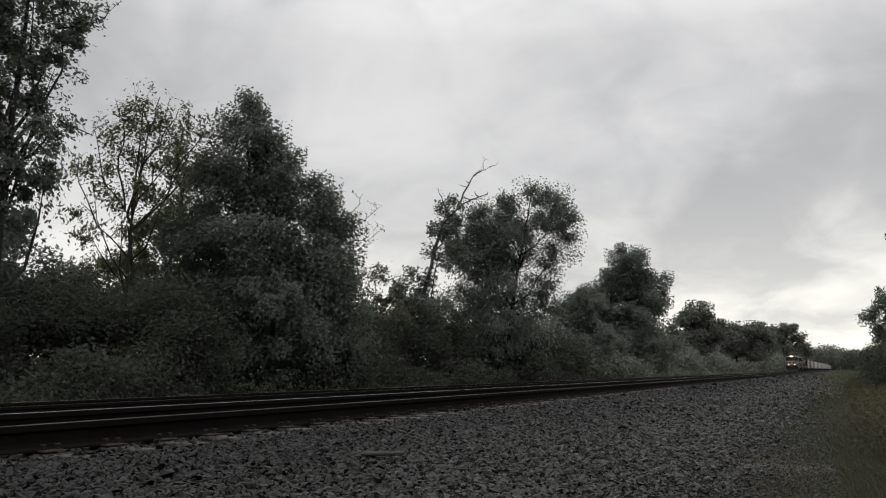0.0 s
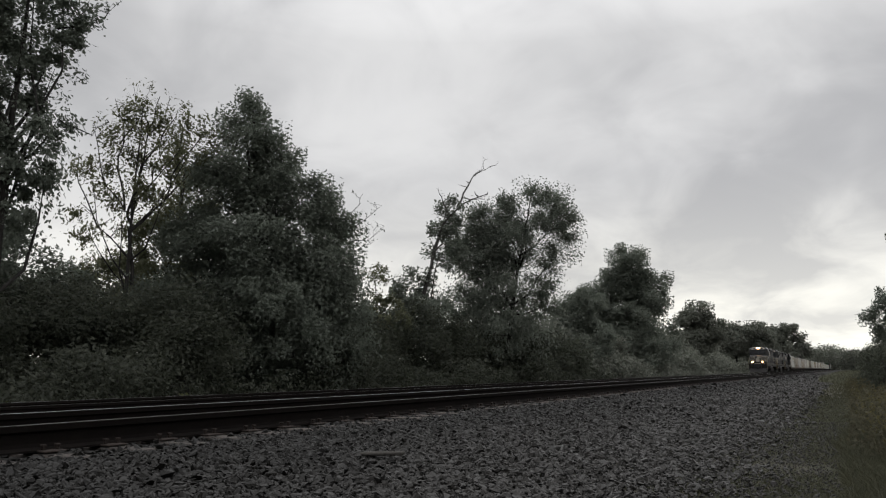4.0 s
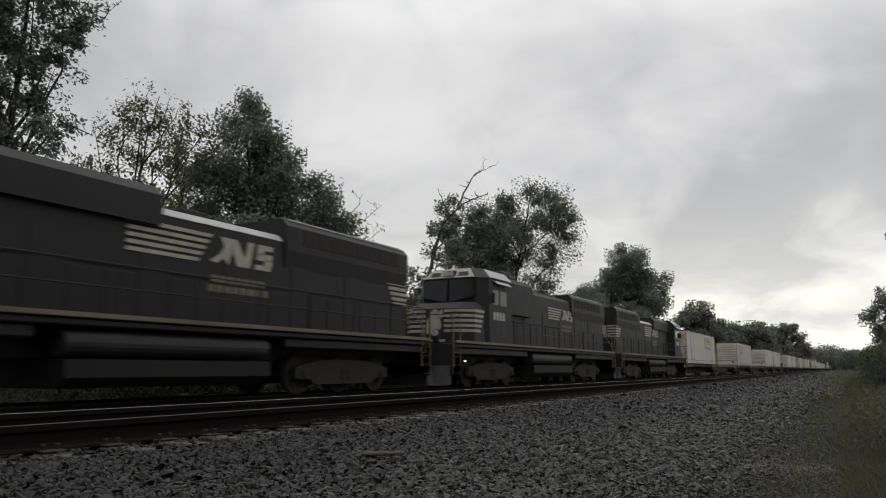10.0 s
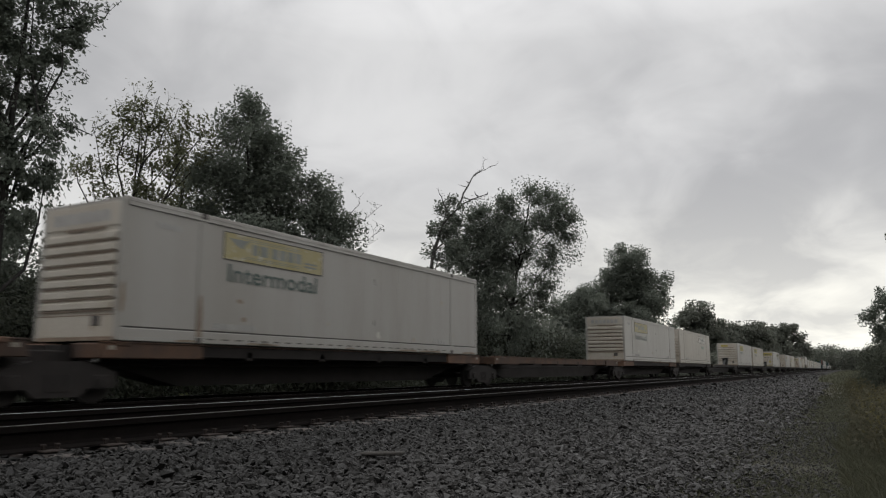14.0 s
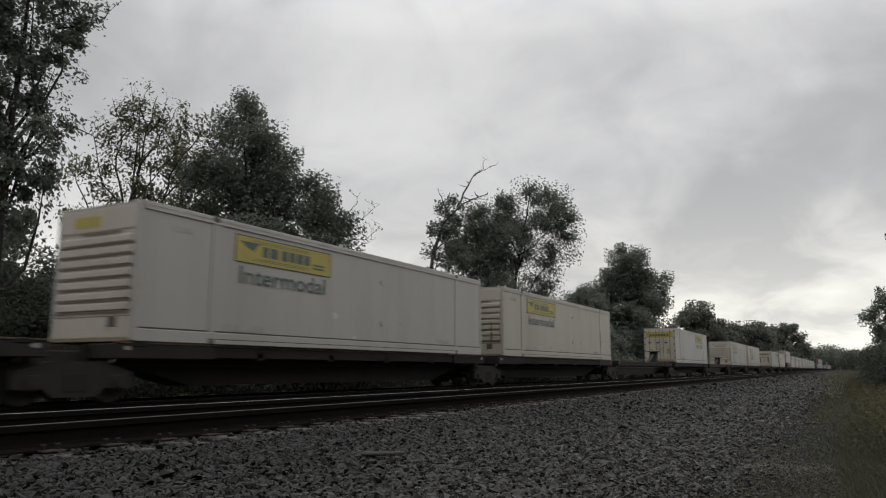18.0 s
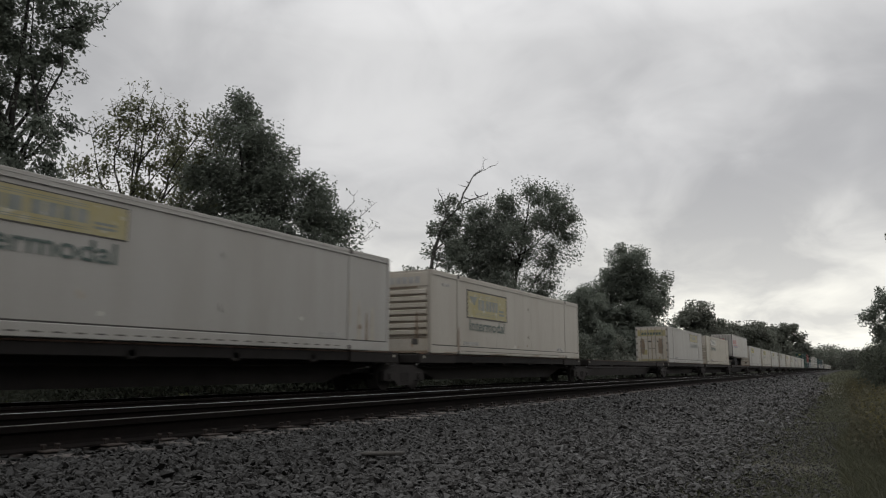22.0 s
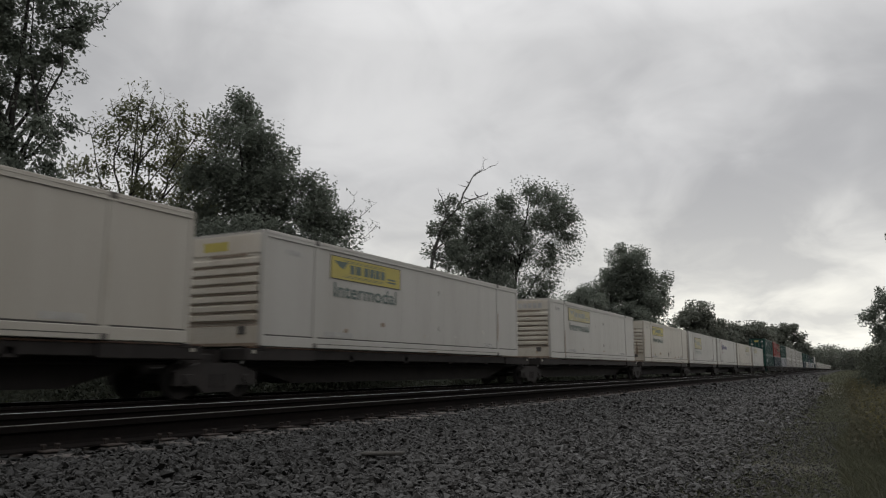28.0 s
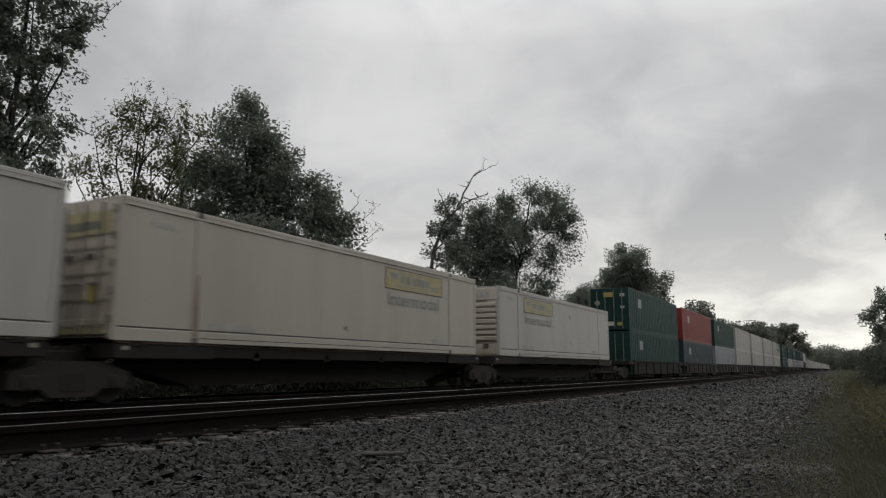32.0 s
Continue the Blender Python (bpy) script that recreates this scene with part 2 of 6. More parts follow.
by = np.round(np.concatenate([np.arange(-20, 30, 0.25), np.arange(30, 90, 1.5), np.arange(90, 1200, 40)]), 2).tolist()
bed = sheet(bx, by, -0.02, 0.02, M_BALLAST)
for v in bed.vertices:
    if v.co.x > -1.75:
        v.co.x += noise.noise((v.co.y * 0.7, 2.0, 0)) * 0.5
        v.co.z = ground_z(v.co.x) - (0.08 if v.co.x > -1.45 else 0.01)
part("ballast_bed", bed)
tagged(bpy.data.objects["ballast_bed"], "dark wet crushed-stone railway ballast bed", "ballast", kind="structure")

RAIL_OUT = ((-0.075, -0.185), (0.075, -0.185), (0.075, -0.172), (0.018, -0.155), (0.009, -0.13), (0.009, -0.06), (0.034, -0.045), (0.036, -0.004),
            (0.030, 0.0), (0.02, 0.0005), (-0.02, 0.0005), (-0.030, 0.0), (-0.036, -0.004), (-0.034, -0.045), (-0.009, -0.06), (-0.009, -0.13), (-0.018, -0.155), (-0.075, -0.172))


def rail_mesh(head):
    bm = prism(bmesh.new(), [(x, z * 1.12) for x, z in RAIL_OUT], -40, 1600)
    me = finish(bm, [M_RAIL, head])
    for f in me.polygons:
        if f.normal.z > 0.9 and f.center.z > -0.003 and abs(f.center.x) < 0.01:
            f.material_index = 1
    return me


# the nearer rail of each track has the darker, duller head
RAIL, RAIL_DULL = rail_mesh(M_RAILTOP), rail_mesh(M_RAILDULL)


def tie_bm():
    return boxes((-1.3, 1.3, -0.115, 0.115, -0.37, -0.188), bevel=0.012)


def plate_bm():
    bm = boxes((-0.18, 0.18, -0.095, 0.095, -0.19, -0.172), bevel=0.006)
    for x in (-0.1, 0.1):
        for y in (-0.06, 0.06):
            box(bm, x - 0.014, x + 0.014, y - 0.012, y + 0.012, -0.172, -0.135, 0.004)
            box(bm, x - 0.02, x + 0.02, y - 0.018, y + 0.018, -0.145, -0.128, 0.004)
    return bm


def railway(name, x, z, label, first, last):
    tr = group(name, pose(x, 0, z), label, "railway track", kind="structure")
    for sx in (-0.755, 0.755):
        part("rail", RAIL if sx < 0 else RAIL_DULL, parent=tr, m=pose(sx, 0, 0))
    tie, plate = finish(tie_bm(), M_TIE), finish(plate_bm(), M_PLATE)
    y = first
    r = random.Random(3)
    while y < last:
        part("tie", tie, parent=tr, m=pose(r.uniform(-0.05, 0.05), y, -0.024 + r.uniform(-0.012, 0.004), 0, 0, r.uniform(-1, 1)))
        for sx in (-0.755, 0.755):
            part("tie_plate", plate, parent=tr, m=pose(sx, y, -0.022))
        y += 0.56
    rest = bmesh.new()
    while y < 260:
        box(rest, -1.3, 1.3, y - 0.115, y + 0.115, -0.37, -0.19)
        y += 0.56
    tagged(part("ties_far_off", rest, M_TIE, tr), kind="stuff")
    return tr


railway("track_1", NEAR_X, -0.006, "empty railway track with dark rails on wooden ties", -13.0, 46)
railway("track_2", FAR_X, FAR_Z, "railway track on wooden ties under the moving train", 6.0, 30)


def stones():
    """Loose ballast: broken stones of many sizes laid on the bed."""
    kinds = []
    for k in range(16):
        bm = bmesh.new()
        for q in rng.normal(0, 1, (10, 3)):
            q = q / np.linalg.norm(q) * rng.uniform(0.8, 1.15) * np.array((1.15, 0.95, 0.64))
            bm.verts.new(q)
        bmesh.ops.convex_hull(bm, input=bm.verts)
        loose = [v for v in bm.verts if not v.link_faces]
        bmesh.ops.delete(bm, geom=loose, context="VERTS")
        bmesh.ops.triangulate(bm, faces=bm.faces)
        bm.verts.index_update()
        kinds.append((np.array([v.co[:] for v in bm.verts]), np.array([[v.index for v in f.verts] for f in bm.faces])))
        bm.free()
    out_v, out_f, n = [], [], 0
    spots = []
    # nearer strips are laid stone by stone, thinner with distance
    for y0, y1, x0, x1, dens, size in ((1.2, 7, -5.25, -0.5, 1150, 0.0245), (7, 13, -5.25, -0.5, 800, 0.027), (13, 26, -5.25, -0.6, 270, 0.038),
                                       (26, 60, -5.3, -0.9, 60, 0.06), (60, 140, -5.3, -1.8, 5, 0.12), (1.5, 14, -8.6, -5.25, 260, 0.032), (5, 30, -12.6, -8.6, 40, 0.045),
                                       (-5, 1.2, -5.25, -0.6, 300, 0.032), (-16, -5, -5.25, -0.8, 70, 0.045), (-14, 1.5, -8.6, -5.25, 120, 0.036), (3.0, 16, -1.8, 0.1, 300, 0.0125), (16, 34, -1.9, 0.1, 60, 0.02)):
        c = int((y1 - y0) * (x1 - x0) * dens)
        a = np.column_stack([rng.uniform(x0, x1, c), rng.uniform(y0, y1, c), rng.lognormal(0, 0.28, c) * size])
        spots.append(a)
    spots = np.concatenate(spots)
    # uneven edge on the path side
    edge = np.array([-1.45 + 0.4 * noise.noise((y * 0.6, 5, 0)) for y in spots[:, 1]])
    spots = spots[(spots[:, 0] < edge + rng.normal(0, 0.45, len(spots))) | (spots[:, 0] > -1.6) & (spots[:, 2] < 0.017)]
    cz = np.array([ground_z(x) for x in spots[:, 0]])
    for i, (x, y, s) in enumerate(spots):
        near_rail = min(abs(abs(x - NEAR_X) - 0.755), abs(abs(x - FAR_X) - 0.755)) < 0.12
        if near_rail:
            continue
        a = np.array((*rng.normal(0, 0.4, 2), rng.uniform(0, 6.28)))
        kv, kf = kinds[i % 16]
        out_v.append(kv @ np.array(Euler(a).to_matrix()).T * s + (x, y, cz[i] + s * rng.uniform(-0.2, 0.28)))
        out_f.append(kf + n)
        n += len(kv)
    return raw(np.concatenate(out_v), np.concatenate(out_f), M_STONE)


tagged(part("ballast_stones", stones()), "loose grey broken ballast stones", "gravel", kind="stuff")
plank = part("plank", boxes((-0.19, 0.19, -0.035, 0.035, -0.012, 0.014), bevel=0.008), M_PLANK, m=pose(-3.3, 5.1, ground_z(-3.3) + 0.05, 2, -3, 4))
tagged(plank, "grey weathered broken wooden plank on the ballast", "plank")

# ---- trees and brush ----


def leaves(centres, spread, count, size, r, heart=(0, 0, 0), droop=0.25, flat=0.9):
    """Small folded leaves scattered round clump centres; most face up and outwards from the crown's heart."""
    which = r.integers(0, len(centres), count)
    big = r.uniform(0.7, 1.25, len(centres))
    off = np.clip(r.normal(0, 1, (count, 3)), -1.7, 1.7) * spread * big[which][:, None] * (1, 1, flat)
    p = centres[which] + off
    heart = np.asarray(heart)
    out = p - (heart if heart.ndim == 1 else heart[which])
    out = out / (np.linalg.norm(out, axis=1)[:, None] + 1e-9)
    n = out * 0.6 + (0, 0, 0.35) + r.normal(0, 0.5, (count, 3))
    n /= np.linalg.norm(n, axis=1)[:, None] + 1e-9
    d = np.cross(n, r.normal(0, 1, (count, 3)) + (0, 0, droop))
    d /= np.linalg.norm(d, axis=1)[:, None] + 1e-9
    if droop > 0.5:
        d = np.cross(n, np.cross((0, 0, -1.0), n)) + d * 0.6
        d /= np.linalg.norm(d, axis=1)[:, None] + 1e-9
    s = np.cross(d, n)
    k = size * r.uniform(0.6, 1.35, (count, 1))
    v = np.stack([p - d * k, p + s * k * 0.52 - n * k * 0.18, p + d * k, p - s * k * 0.52 - n * k * 0.18], 1).reshape(-1, 3)
    i = np.arange(count)[:, None] * 4
    f = np.concatenate([i + (0, 1, 2), i + (0, 2, 3)])
    return v, f


def clumps(blobs, per, r, hollow=0.35):
    out = []
    for x, z, rx, rz in blobs:
        n = max(4, int(per * rx * rz))
        d = r.normal(0, 1, (n, 3))
        d /= np.linalg.norm(d, axis=1)[:, None]
        rad = r.uniform(hollow, 1.0, (n, 1)) ** 0.6
        out.append(np.array((x, 0, z)) + d * rad * (rx, rx, rz))
    return np.concatenate(out)


def tree(base, turn, blobs, label, count, size, spread=0.3, per=9.0, seed=1, leaf=None, bark=None, trunk_r=0.2, lean=(0.0, 0.0), twigs=40,
         bare=(), name="tree", trunk_x=0.0, hollow=0.35, strung=0.0, droop=0.25, tip_leaves=1):
    """A tree whose boughs are (sideways, height, half width, half height) in metres from its foot; turn: its heading."""
    r = np.random.default_rng(seed)
    z0 = ground_z(base[0]) - 0.1
    tr = group(name, pose(base[0], base[1], z0, 0, 0, turn), label, "tree")
    blobs = [(x, z - z0, rx, rz) for x, z, rx, rz in blobs]
    top = max(z + rz * 0.4 for x, z, rx, rz in blobs)
    peak = max(blobs, key=lambda q: q[1])
    cen = clumps(blobs, per, r, hollow)
    n = 9
    stem = []
    for i in range(n):
        f = i / (n - 1)
        x = trunk_x + (peak[0] - trunk_x) * f ** 1.5 + lean[0] * f + r.normal(0, 0.05 * trunk_r / 0.2)
        stem.append((x, lean[1] * f + r.normal(0, 0.06), top * f))
    rows = [(stem, [trunk_r * (1.25 if i == 0 else 1) * (1 - 0.85 * i / (n - 1)) for i in range(n)], 8)]
    st = np.array(stem)

    ends, shoots = [], []

    def reach(goal, r0, sides=5, start=None):
        if start is None:
            h = np.clip(goal[2] * r.uniform(0.5, 0.82), 0.3, top)
            start = np.array([np.interp(h, st[:, 2], st[:, k]) for k in range(3)])
        d = np.linalg.norm(goal - start)
        sag = np.array((0, 0, -0.12 * d))
        p1, p2 = start * 0.66 + goal * 0.34 + sag + r.normal(0, 0.06, 3) * d, start * 0.33 + goal * 0.67 + sag * 0.7 + r.normal(0, 0.06, 3) * d
        rows.append(([tuple(start), tuple(p1), tuple(p2), tuple(goal)], [r0, r0 * 0.72, r0 * 0.45, r0 * 0.12], sides))
        ends.append(p2), ends.append((p2 + goal) / 2), ends.append(goal)
        if sides == 4:
            shoots.extend(p1 * (1 - k) + p2 * k for k in (0.2, 0.6))
            shoots.extend(p2 * (1 - k) + goal * k for k in (0.0, 0.3, 0.6, 0.9))

    for x, z, rx, rz in blobs:
        reach(np.array((x, r.normal(0, rx * 0.3), z)), trunk_r * 0.4)
    for i in r.integers(0, len(cen), twigs):
        e = np.array(ends)
        reach(cen[i], trunk_r * 0.11, 4, e[np.argmin(np.linalg.norm(e - cen[i], axis=1))])
    tips = []
    for points, r0 in bare:
        pts = []
        for k in range(len(points) - 1):
            (xa, za), (xb, zb) = points[k], points[k + 1]
            for j in range(3):
                f = j / 3
                pts.append((xa + (xb - xa) * f + r.normal(0, 0.04), 0.1 * (k + f) + r.normal(0, 0.04), za + (zb - za) * f - z0 + r.normal(0, 0.04)))
        pts.append((points[-1][0], 0.1 * len(points), points[-1][1] - z0))
        rows.append((pts, np.linspace(r0, r0 * 0.2, len(pts)).tolist(), 5))
        span = min(2.6, np.linalg.norm(np.array(pts[-1]) - np.array(pts[0])))
        for j in range(7):
            q = np.array(pts[r.integers(2, len(pts))])
            g = q + np.array((r.normal(0, 0.13), r.normal(0, 0.13), abs(r.normal(0.08, 0.08)))) * span
            mid = (q + g) / 2 + r.normal(0, 0.05, 3) * span * 0.3
            rows.append(([tuple(q), tuple(mid), tuple(g)], [r0 * 0.35, r0 * 0.25, r0 * 0.12], 4))
            tips += [mid, g]
    part("trunk", tubes(rows, bark or M_BARK), parent=tr)
    heart = np.array((np.mean([q[0] for q in blobs]), 0.0, min(q[1] for q in blobs) * 0.5 + top * 0.3))
    sets = [leaves(cen, spread, int(count * (1 - strung)), size, r, heart, droop)] if strung < 1 else []
    if strung:
        sets.append(leaves(np.array(shoots), spread * 0.42, int(count * strung), size, r, heart, droop, 1.0))
    if tips and bark is None:
        sets.append(leaves(np.array(tips), 0.05 if tip_leaves == 1 else 0.14, len(tips) * tip_leaves, size * 0.8, r, heart, droop))
    v = np.concatenate([q[0] for q in sets])
    at = np.cumsum([0] + [len(q[0]) for q in sets])
    f = np.concatenate([q[1] + o for q, o in zip(sets, at)])
    part("crown", raw(v, f, leaf or M_LEAF), parent=tr)
    return tr


TREES = {}


def plant_trees():
    TREES["tall"] = tree((-19, 11.9), 57.9, [(-0.7, 10.1, 1.4, 1.1), (-0.5, 11.9, 1.8, 1.3), (0.3, 9.8, 0.7, 0.7), (0.2, 8.7, 0.7, 0.6), (-0.7, 8.1, 1.2, 1.1), (0.4, 7.3, 0.6, 0.5),
                          (-0.1, 6.4, 1.1, 0.9), (-0.6, 5.1, 1.2, 0.9), (0.2, 5.5, 0.5, 0.5), (0.3, 10.6, 0.8, 0.6), (-1.9, 8.7, 1.4, 2.8), (-1.1, 4.1, 1.4, 0.9), (-3.2, 6.0, 1.6, 3.2), (-1.7, 6.5, 1.2, 2.2), (-1.8, 10.4, 1.2, 2.0)],
         "tall dark leafy tree at the wood's edge", 40000, 0.075, 0.24, 16, 11, trunk_r=0.16, twigs=260, strung=0.5, droop=0.7, trunk_x=-0.8,
         bare=[(((0.2, 9.9), (0.8, 10.2), (1.3, 10.5), (1.6, 11.1)), 0.03), (((0.6, 7.2), (1.2, 7.0), (1.7, 7.5)), 0.025), (((0.6, 10.2), (1.0, 10.8), (1.5, 10.8)), 0.02)])
    TREES["sparse"] = tree((-23, 18.6), 51.1, [(-0.6, 9.2, 1.3, 1.3), (0.7, 8.9, 1.1, 1.1), (1.9, 9.3, 1.0, 1.0), (-1.8, 7.8, 0.9, 0.9), (-0.7, 7.0, 1.3, 1.1), (0.8, 7.1, 1.3, 1.1),
                            (-1.9, 5.6, 0.9, 0.7), (1.4, 10.1, 0.7, 0.5), (-0.2, 10.2, 1.0, 0.6)],
         "thin half-bare tree with forked limbs and sparse olive leaves", 5600, 0.08, 0.36, 22, 12, leaf=M_LEAF2, trunk_r=0.1, twigs=330, strung=0.85, droop=0.7, trunk_x=-0.4,
         tip_leaves=7, bare=[(((-0.1, 3.5), (-0.3, 5.5), (-0.5, 6.3), (-0.1, 8.0), (0.1, 9.5), (0.4, 11.1)), 0.075), (((-0.5, 6.3), (-0.9, 7.8), (-0.8, 9.3), (-1.2, 10.7)), 0.045),
                             (((-0.1, 8.0), (0.5, 9.0), (0.9, 10.0), (1.1, 10.6)), 0.04), (((-0.3, 5.5), (0.8, 6.8), (1.9, 8.2), (3.1, 9.8)), 0.05), (((0.8, 6.8), (1.2, 8.2), (2.0, 9.5), (2.2, 10.2)), 0.04),
                             (((-0.3, 4.5), (-1.4, 5.6), (-2.2, 7.2), (-2.3, 8.4)), 0.045), (((-0.5, 6.3), (-1.3, 7.2), (-1.7, 8.6), (-1.9, 9.6)), 0.035), (((-0.85, 8.8), (-0.4, 9.8), (-0.5, 10.9)), 0.03),
                             (((0.1, 9.4), (-0.2, 10.3), (0.0, 11.2)), 0.025), (((0.1, 9.3), (0.6, 10.1), (0.8, 11.0)), 0.025), (((1.9, 8.2), (2.7, 8.8), (3.3, 9.2)), 0.03)])
    TREES["peaked"] = tree((-20, 22.7), 41.4, [(-1.3, 11.1, 0.5, 0.8), (-1.3, 9.8, 1.2, 1.1), (-0.1, 8.8, 0.8, 0.9), (-2.0, 7.7, 1.5, 1.4), (0.0, 7.4, 1.5, 1.4), (1.6, 7.0, 1.2, 1.1),
                            (2.8, 5.8, 0.8, 0.8), (-1.0, 5.4, 2.6, 1.6), (1.7, 4.8, 1.9, 1.4), (2.6, 3.0, 1.2, 1.4), (0.0, 3.0, 2.8, 1.9), (-3.0, 5.4, 1.6, 1.4),
                            (-3.2, 2.5, 2.1, 2.1), (1.3, 1.2, 2.6, 1.6), (-1.7, 0.7, 2.8, 1.6)],
         "broad dense dark green tree with a peaked top", 160000, 0.078, 0.33, 15, 13, trunk_r=0.28, trunk_x=-0.4, hollow=0.28,
         bare=[(((2.6, 6.2), (3.2, 7.0), (3.6, 7.8)), 0.02), (((2.9, 6.0), (3.7, 6.6), (4.4, 7.3)), 0.02), (((3.0, 5.6), (3.8, 5.8), (4.5, 6.4)), 0.02), (((3.0, 5.2), (3.9, 5.6), (4.2, 6.4)), 0.015)])
    tree((-25.5, 21.9), 49.4, [(1.0, 6.9, 1.4, 1.3), (-0.4, 5.9, 1.4, 1.1), (-1.5, 5.0, 1.4, 0.9), (0.7, 9.2, 1.1, 0.9), (0.3, 4.1, 1.8, 1.3), (-2.3, 3.5, 2.0, 1.1)],
         "leafy tree behind the half-bare one", 20000, 0.085, 0.3, 14, 22, leaf=M_LEAF2, trunk_r=0.15, twigs=160, strung=0.4, droop=0.6)
    tree((-24, 15.1), 57.9, [(-0.3, 3.7, 1.4, 0.9), (1.1, 3.0, 1.4, 0.9), (-1.2, 4.4, 1.2, 1.2), (-0.4, 2.2, 2.0, 1.2), (1.5, 1.7, 1.6, 1.2)],
         "low dark tree in the undergrowth", 24000, 0.08, 0.26, 9, 23, trunk_r=0.12)
    tree((-21.5, 63.9), 18.6, [(0.1, 5.1, 1.6, 2.0), (1.3, 6.3, 1.6, 1.6), (-1.3, 3.0, 2.1, 2.1), (1.5, 3.0, 2.7, 2.4)],
         "medium dark tree in the wood", 20000, 0.13, 0.36, 6, 24, leaf=M_LEAF3, trunk_r=0.2)
    tree((-21, 31.9), 33.3, [(-0.2, 4.6, 0.9, 1.2), (0.6, 3.1, 1.1, 1.2), (-0.6, 2.2, 1.2, 1.2)], "thin young tree with sparse leaves", 4200, 0.075, 0.3, 18, 14,
         leaf=M_LEAF2, trunk_r=0.08, twigs=150, strung=0.8, droop=0.6)
    TREES["lacy"] = tree((-19, 43.6), 23.5, [(1.8, 10.8, 2.4, 1.8), (3.6, 10.0, 1.5, 2.2), (-0.4, 10.4, 1.4, 1.7), (-1.7, 9.2, 1.3, 1.4), (0.6, 8.1, 2.6, 1.9), (3.4, 7.7, 1.4, 1.4), (-1.6, 7.1, 2.1, 1.9),
                          (0.2, 5.2, 2.7, 1.9), (-2.3, 4.1, 2.7, 1.9), (2.9, 5.2, 1.1, 1.4), (-0.5, 2.3, 3.4, 2.3), (-0.9, 9.0, 1.3, 1.2), (0.3, 9.4, 1.3, 1.2), (-0.2, 6.7, 1.6, 1.2), (-2.8, 8.6, 1.2, 1.2), (-2.3, 7.1, 1.3, 1.2), (-1.6, 10.2, 0.9, 0.9)],
         "open-crowned tree with lacy bluish-green leaves", 74000, 0.088, 0.38, 13.0, 15, leaf=M_LEAF3, trunk_r=0.18, twigs=420, hollow=0.2, strung=0.4, droop=0.8)
    tree((-18.6, 39.0), 23.5, [(-1.9, 9.4, 1.2, 1.1), (-2.2, 7.6, 1.1, 1.4), (-4.0, 5.1, 1.2, 1.2), (-3.2, 3.2, 2.2, 1.8)],
         "leaning tree with a bare dead grey top", 10000, 0.11, 0.3, 7, 16, leaf=M_LEAF3, bark=M_DEAD, trunk_r=0.16, twigs=50, trunk_x=-4.2,
         bare=[(((-3.4, 4.0), (-2.9, 6.5), (-2.2, 9.0), (-1.0, 10.3), (0.5, 10.9)), 0.12), (((-1.3, 10.0), (-0.7, 11.2), (-0.3, 12.0), (0.7, 12.6)), 0.07),
               (((-1.8, 9.5), (-2.3, 10.6), (-2.5, 11.3)), 0.04), (((-0.3, 12.0), (0.2, 12.4), (0.4, 13.0)), 0.03), (((-0.5, 10.5), (0.3, 10.5), (0.5, 10.9)), 0.03)])
    tree((-20, 78.9), 14.2, [(0.0, 10.7, 3.0, 2.8), (2.3, 8.8, 2.7, 2.5), (-1.5, 9.3, 2.4, 2.5), (0.7, 5.9, 4.4, 3.2), (-3.1, 6.9, 2.7, 2.5), (-5.0, 6.0, 2.4, 2.5),
                             (-0.3, 2.3, 5.4, 2.5), (-6.8, 4.2, 2.8, 3.2)],
         "round dense dark tree", 95000, 0.135, 0.46, 6, 17, leaf=M_LEAF3, trunk_r=0.35, hollow=0.1)
    tree((-20, 119.1), 9.5, [(0.1, 8.0, 2.9, 2.7), (-1.5, 4.0, 3.5, 2.7), (1.9, 5.6, 2.6, 2.8)], "medium dark tree in the wood", 26000, 0.2, 0.55, 4, 18, leaf=M_HAZELEAF, trunk_r=0.3, hollow=0.1)
    tree((-20, 169.5), 6.7, [(-1.2, 6.6, 3.6, 3.8), (1.1, 6.6, 3.0, 3.8), (3.8, 6.0, 3.3, 3.8)], "medium dark tree in the wood", 24000, 0.28, 0.7, 3, 19, leaf=M_HAZELEAF, trunk_r=0.3, hollow=0.1)
    tree((-22, 333.1), 3.8, [(-5.3, 11.6, 6.8, 7.3), (1.1, 12.6, 6.3, 6.6), (6.0, 8.0, 4.4, 4.4), (-2.6, 5.3, 9.7, 4.9)], "large distant tree beside the line", 18000, 0.65, 1.0, 1.2, 20, leaf=M_HAZELEAF, trunk_r=0.5)
    tree((3.9, 86), -2.0, [(0.5, 7.1, 1.8, 1.7), (-0.2, 5.6, 1.8, 1.4), (1.4, 4.0, 2.6, 2.2), (1.5, 13.4, 0.5, 1.0), (1.6, 11.6, 0.4, 1.2), (0.6, 2.0, 2.2, 1.6), (2.4, 6.9, 1.8, 2.2)], "roadside tree beside the track",
         17000, 0.13, 0.35, 6, 21, trunk_r=0.2, trunk_x=1.2)


plant_trees()


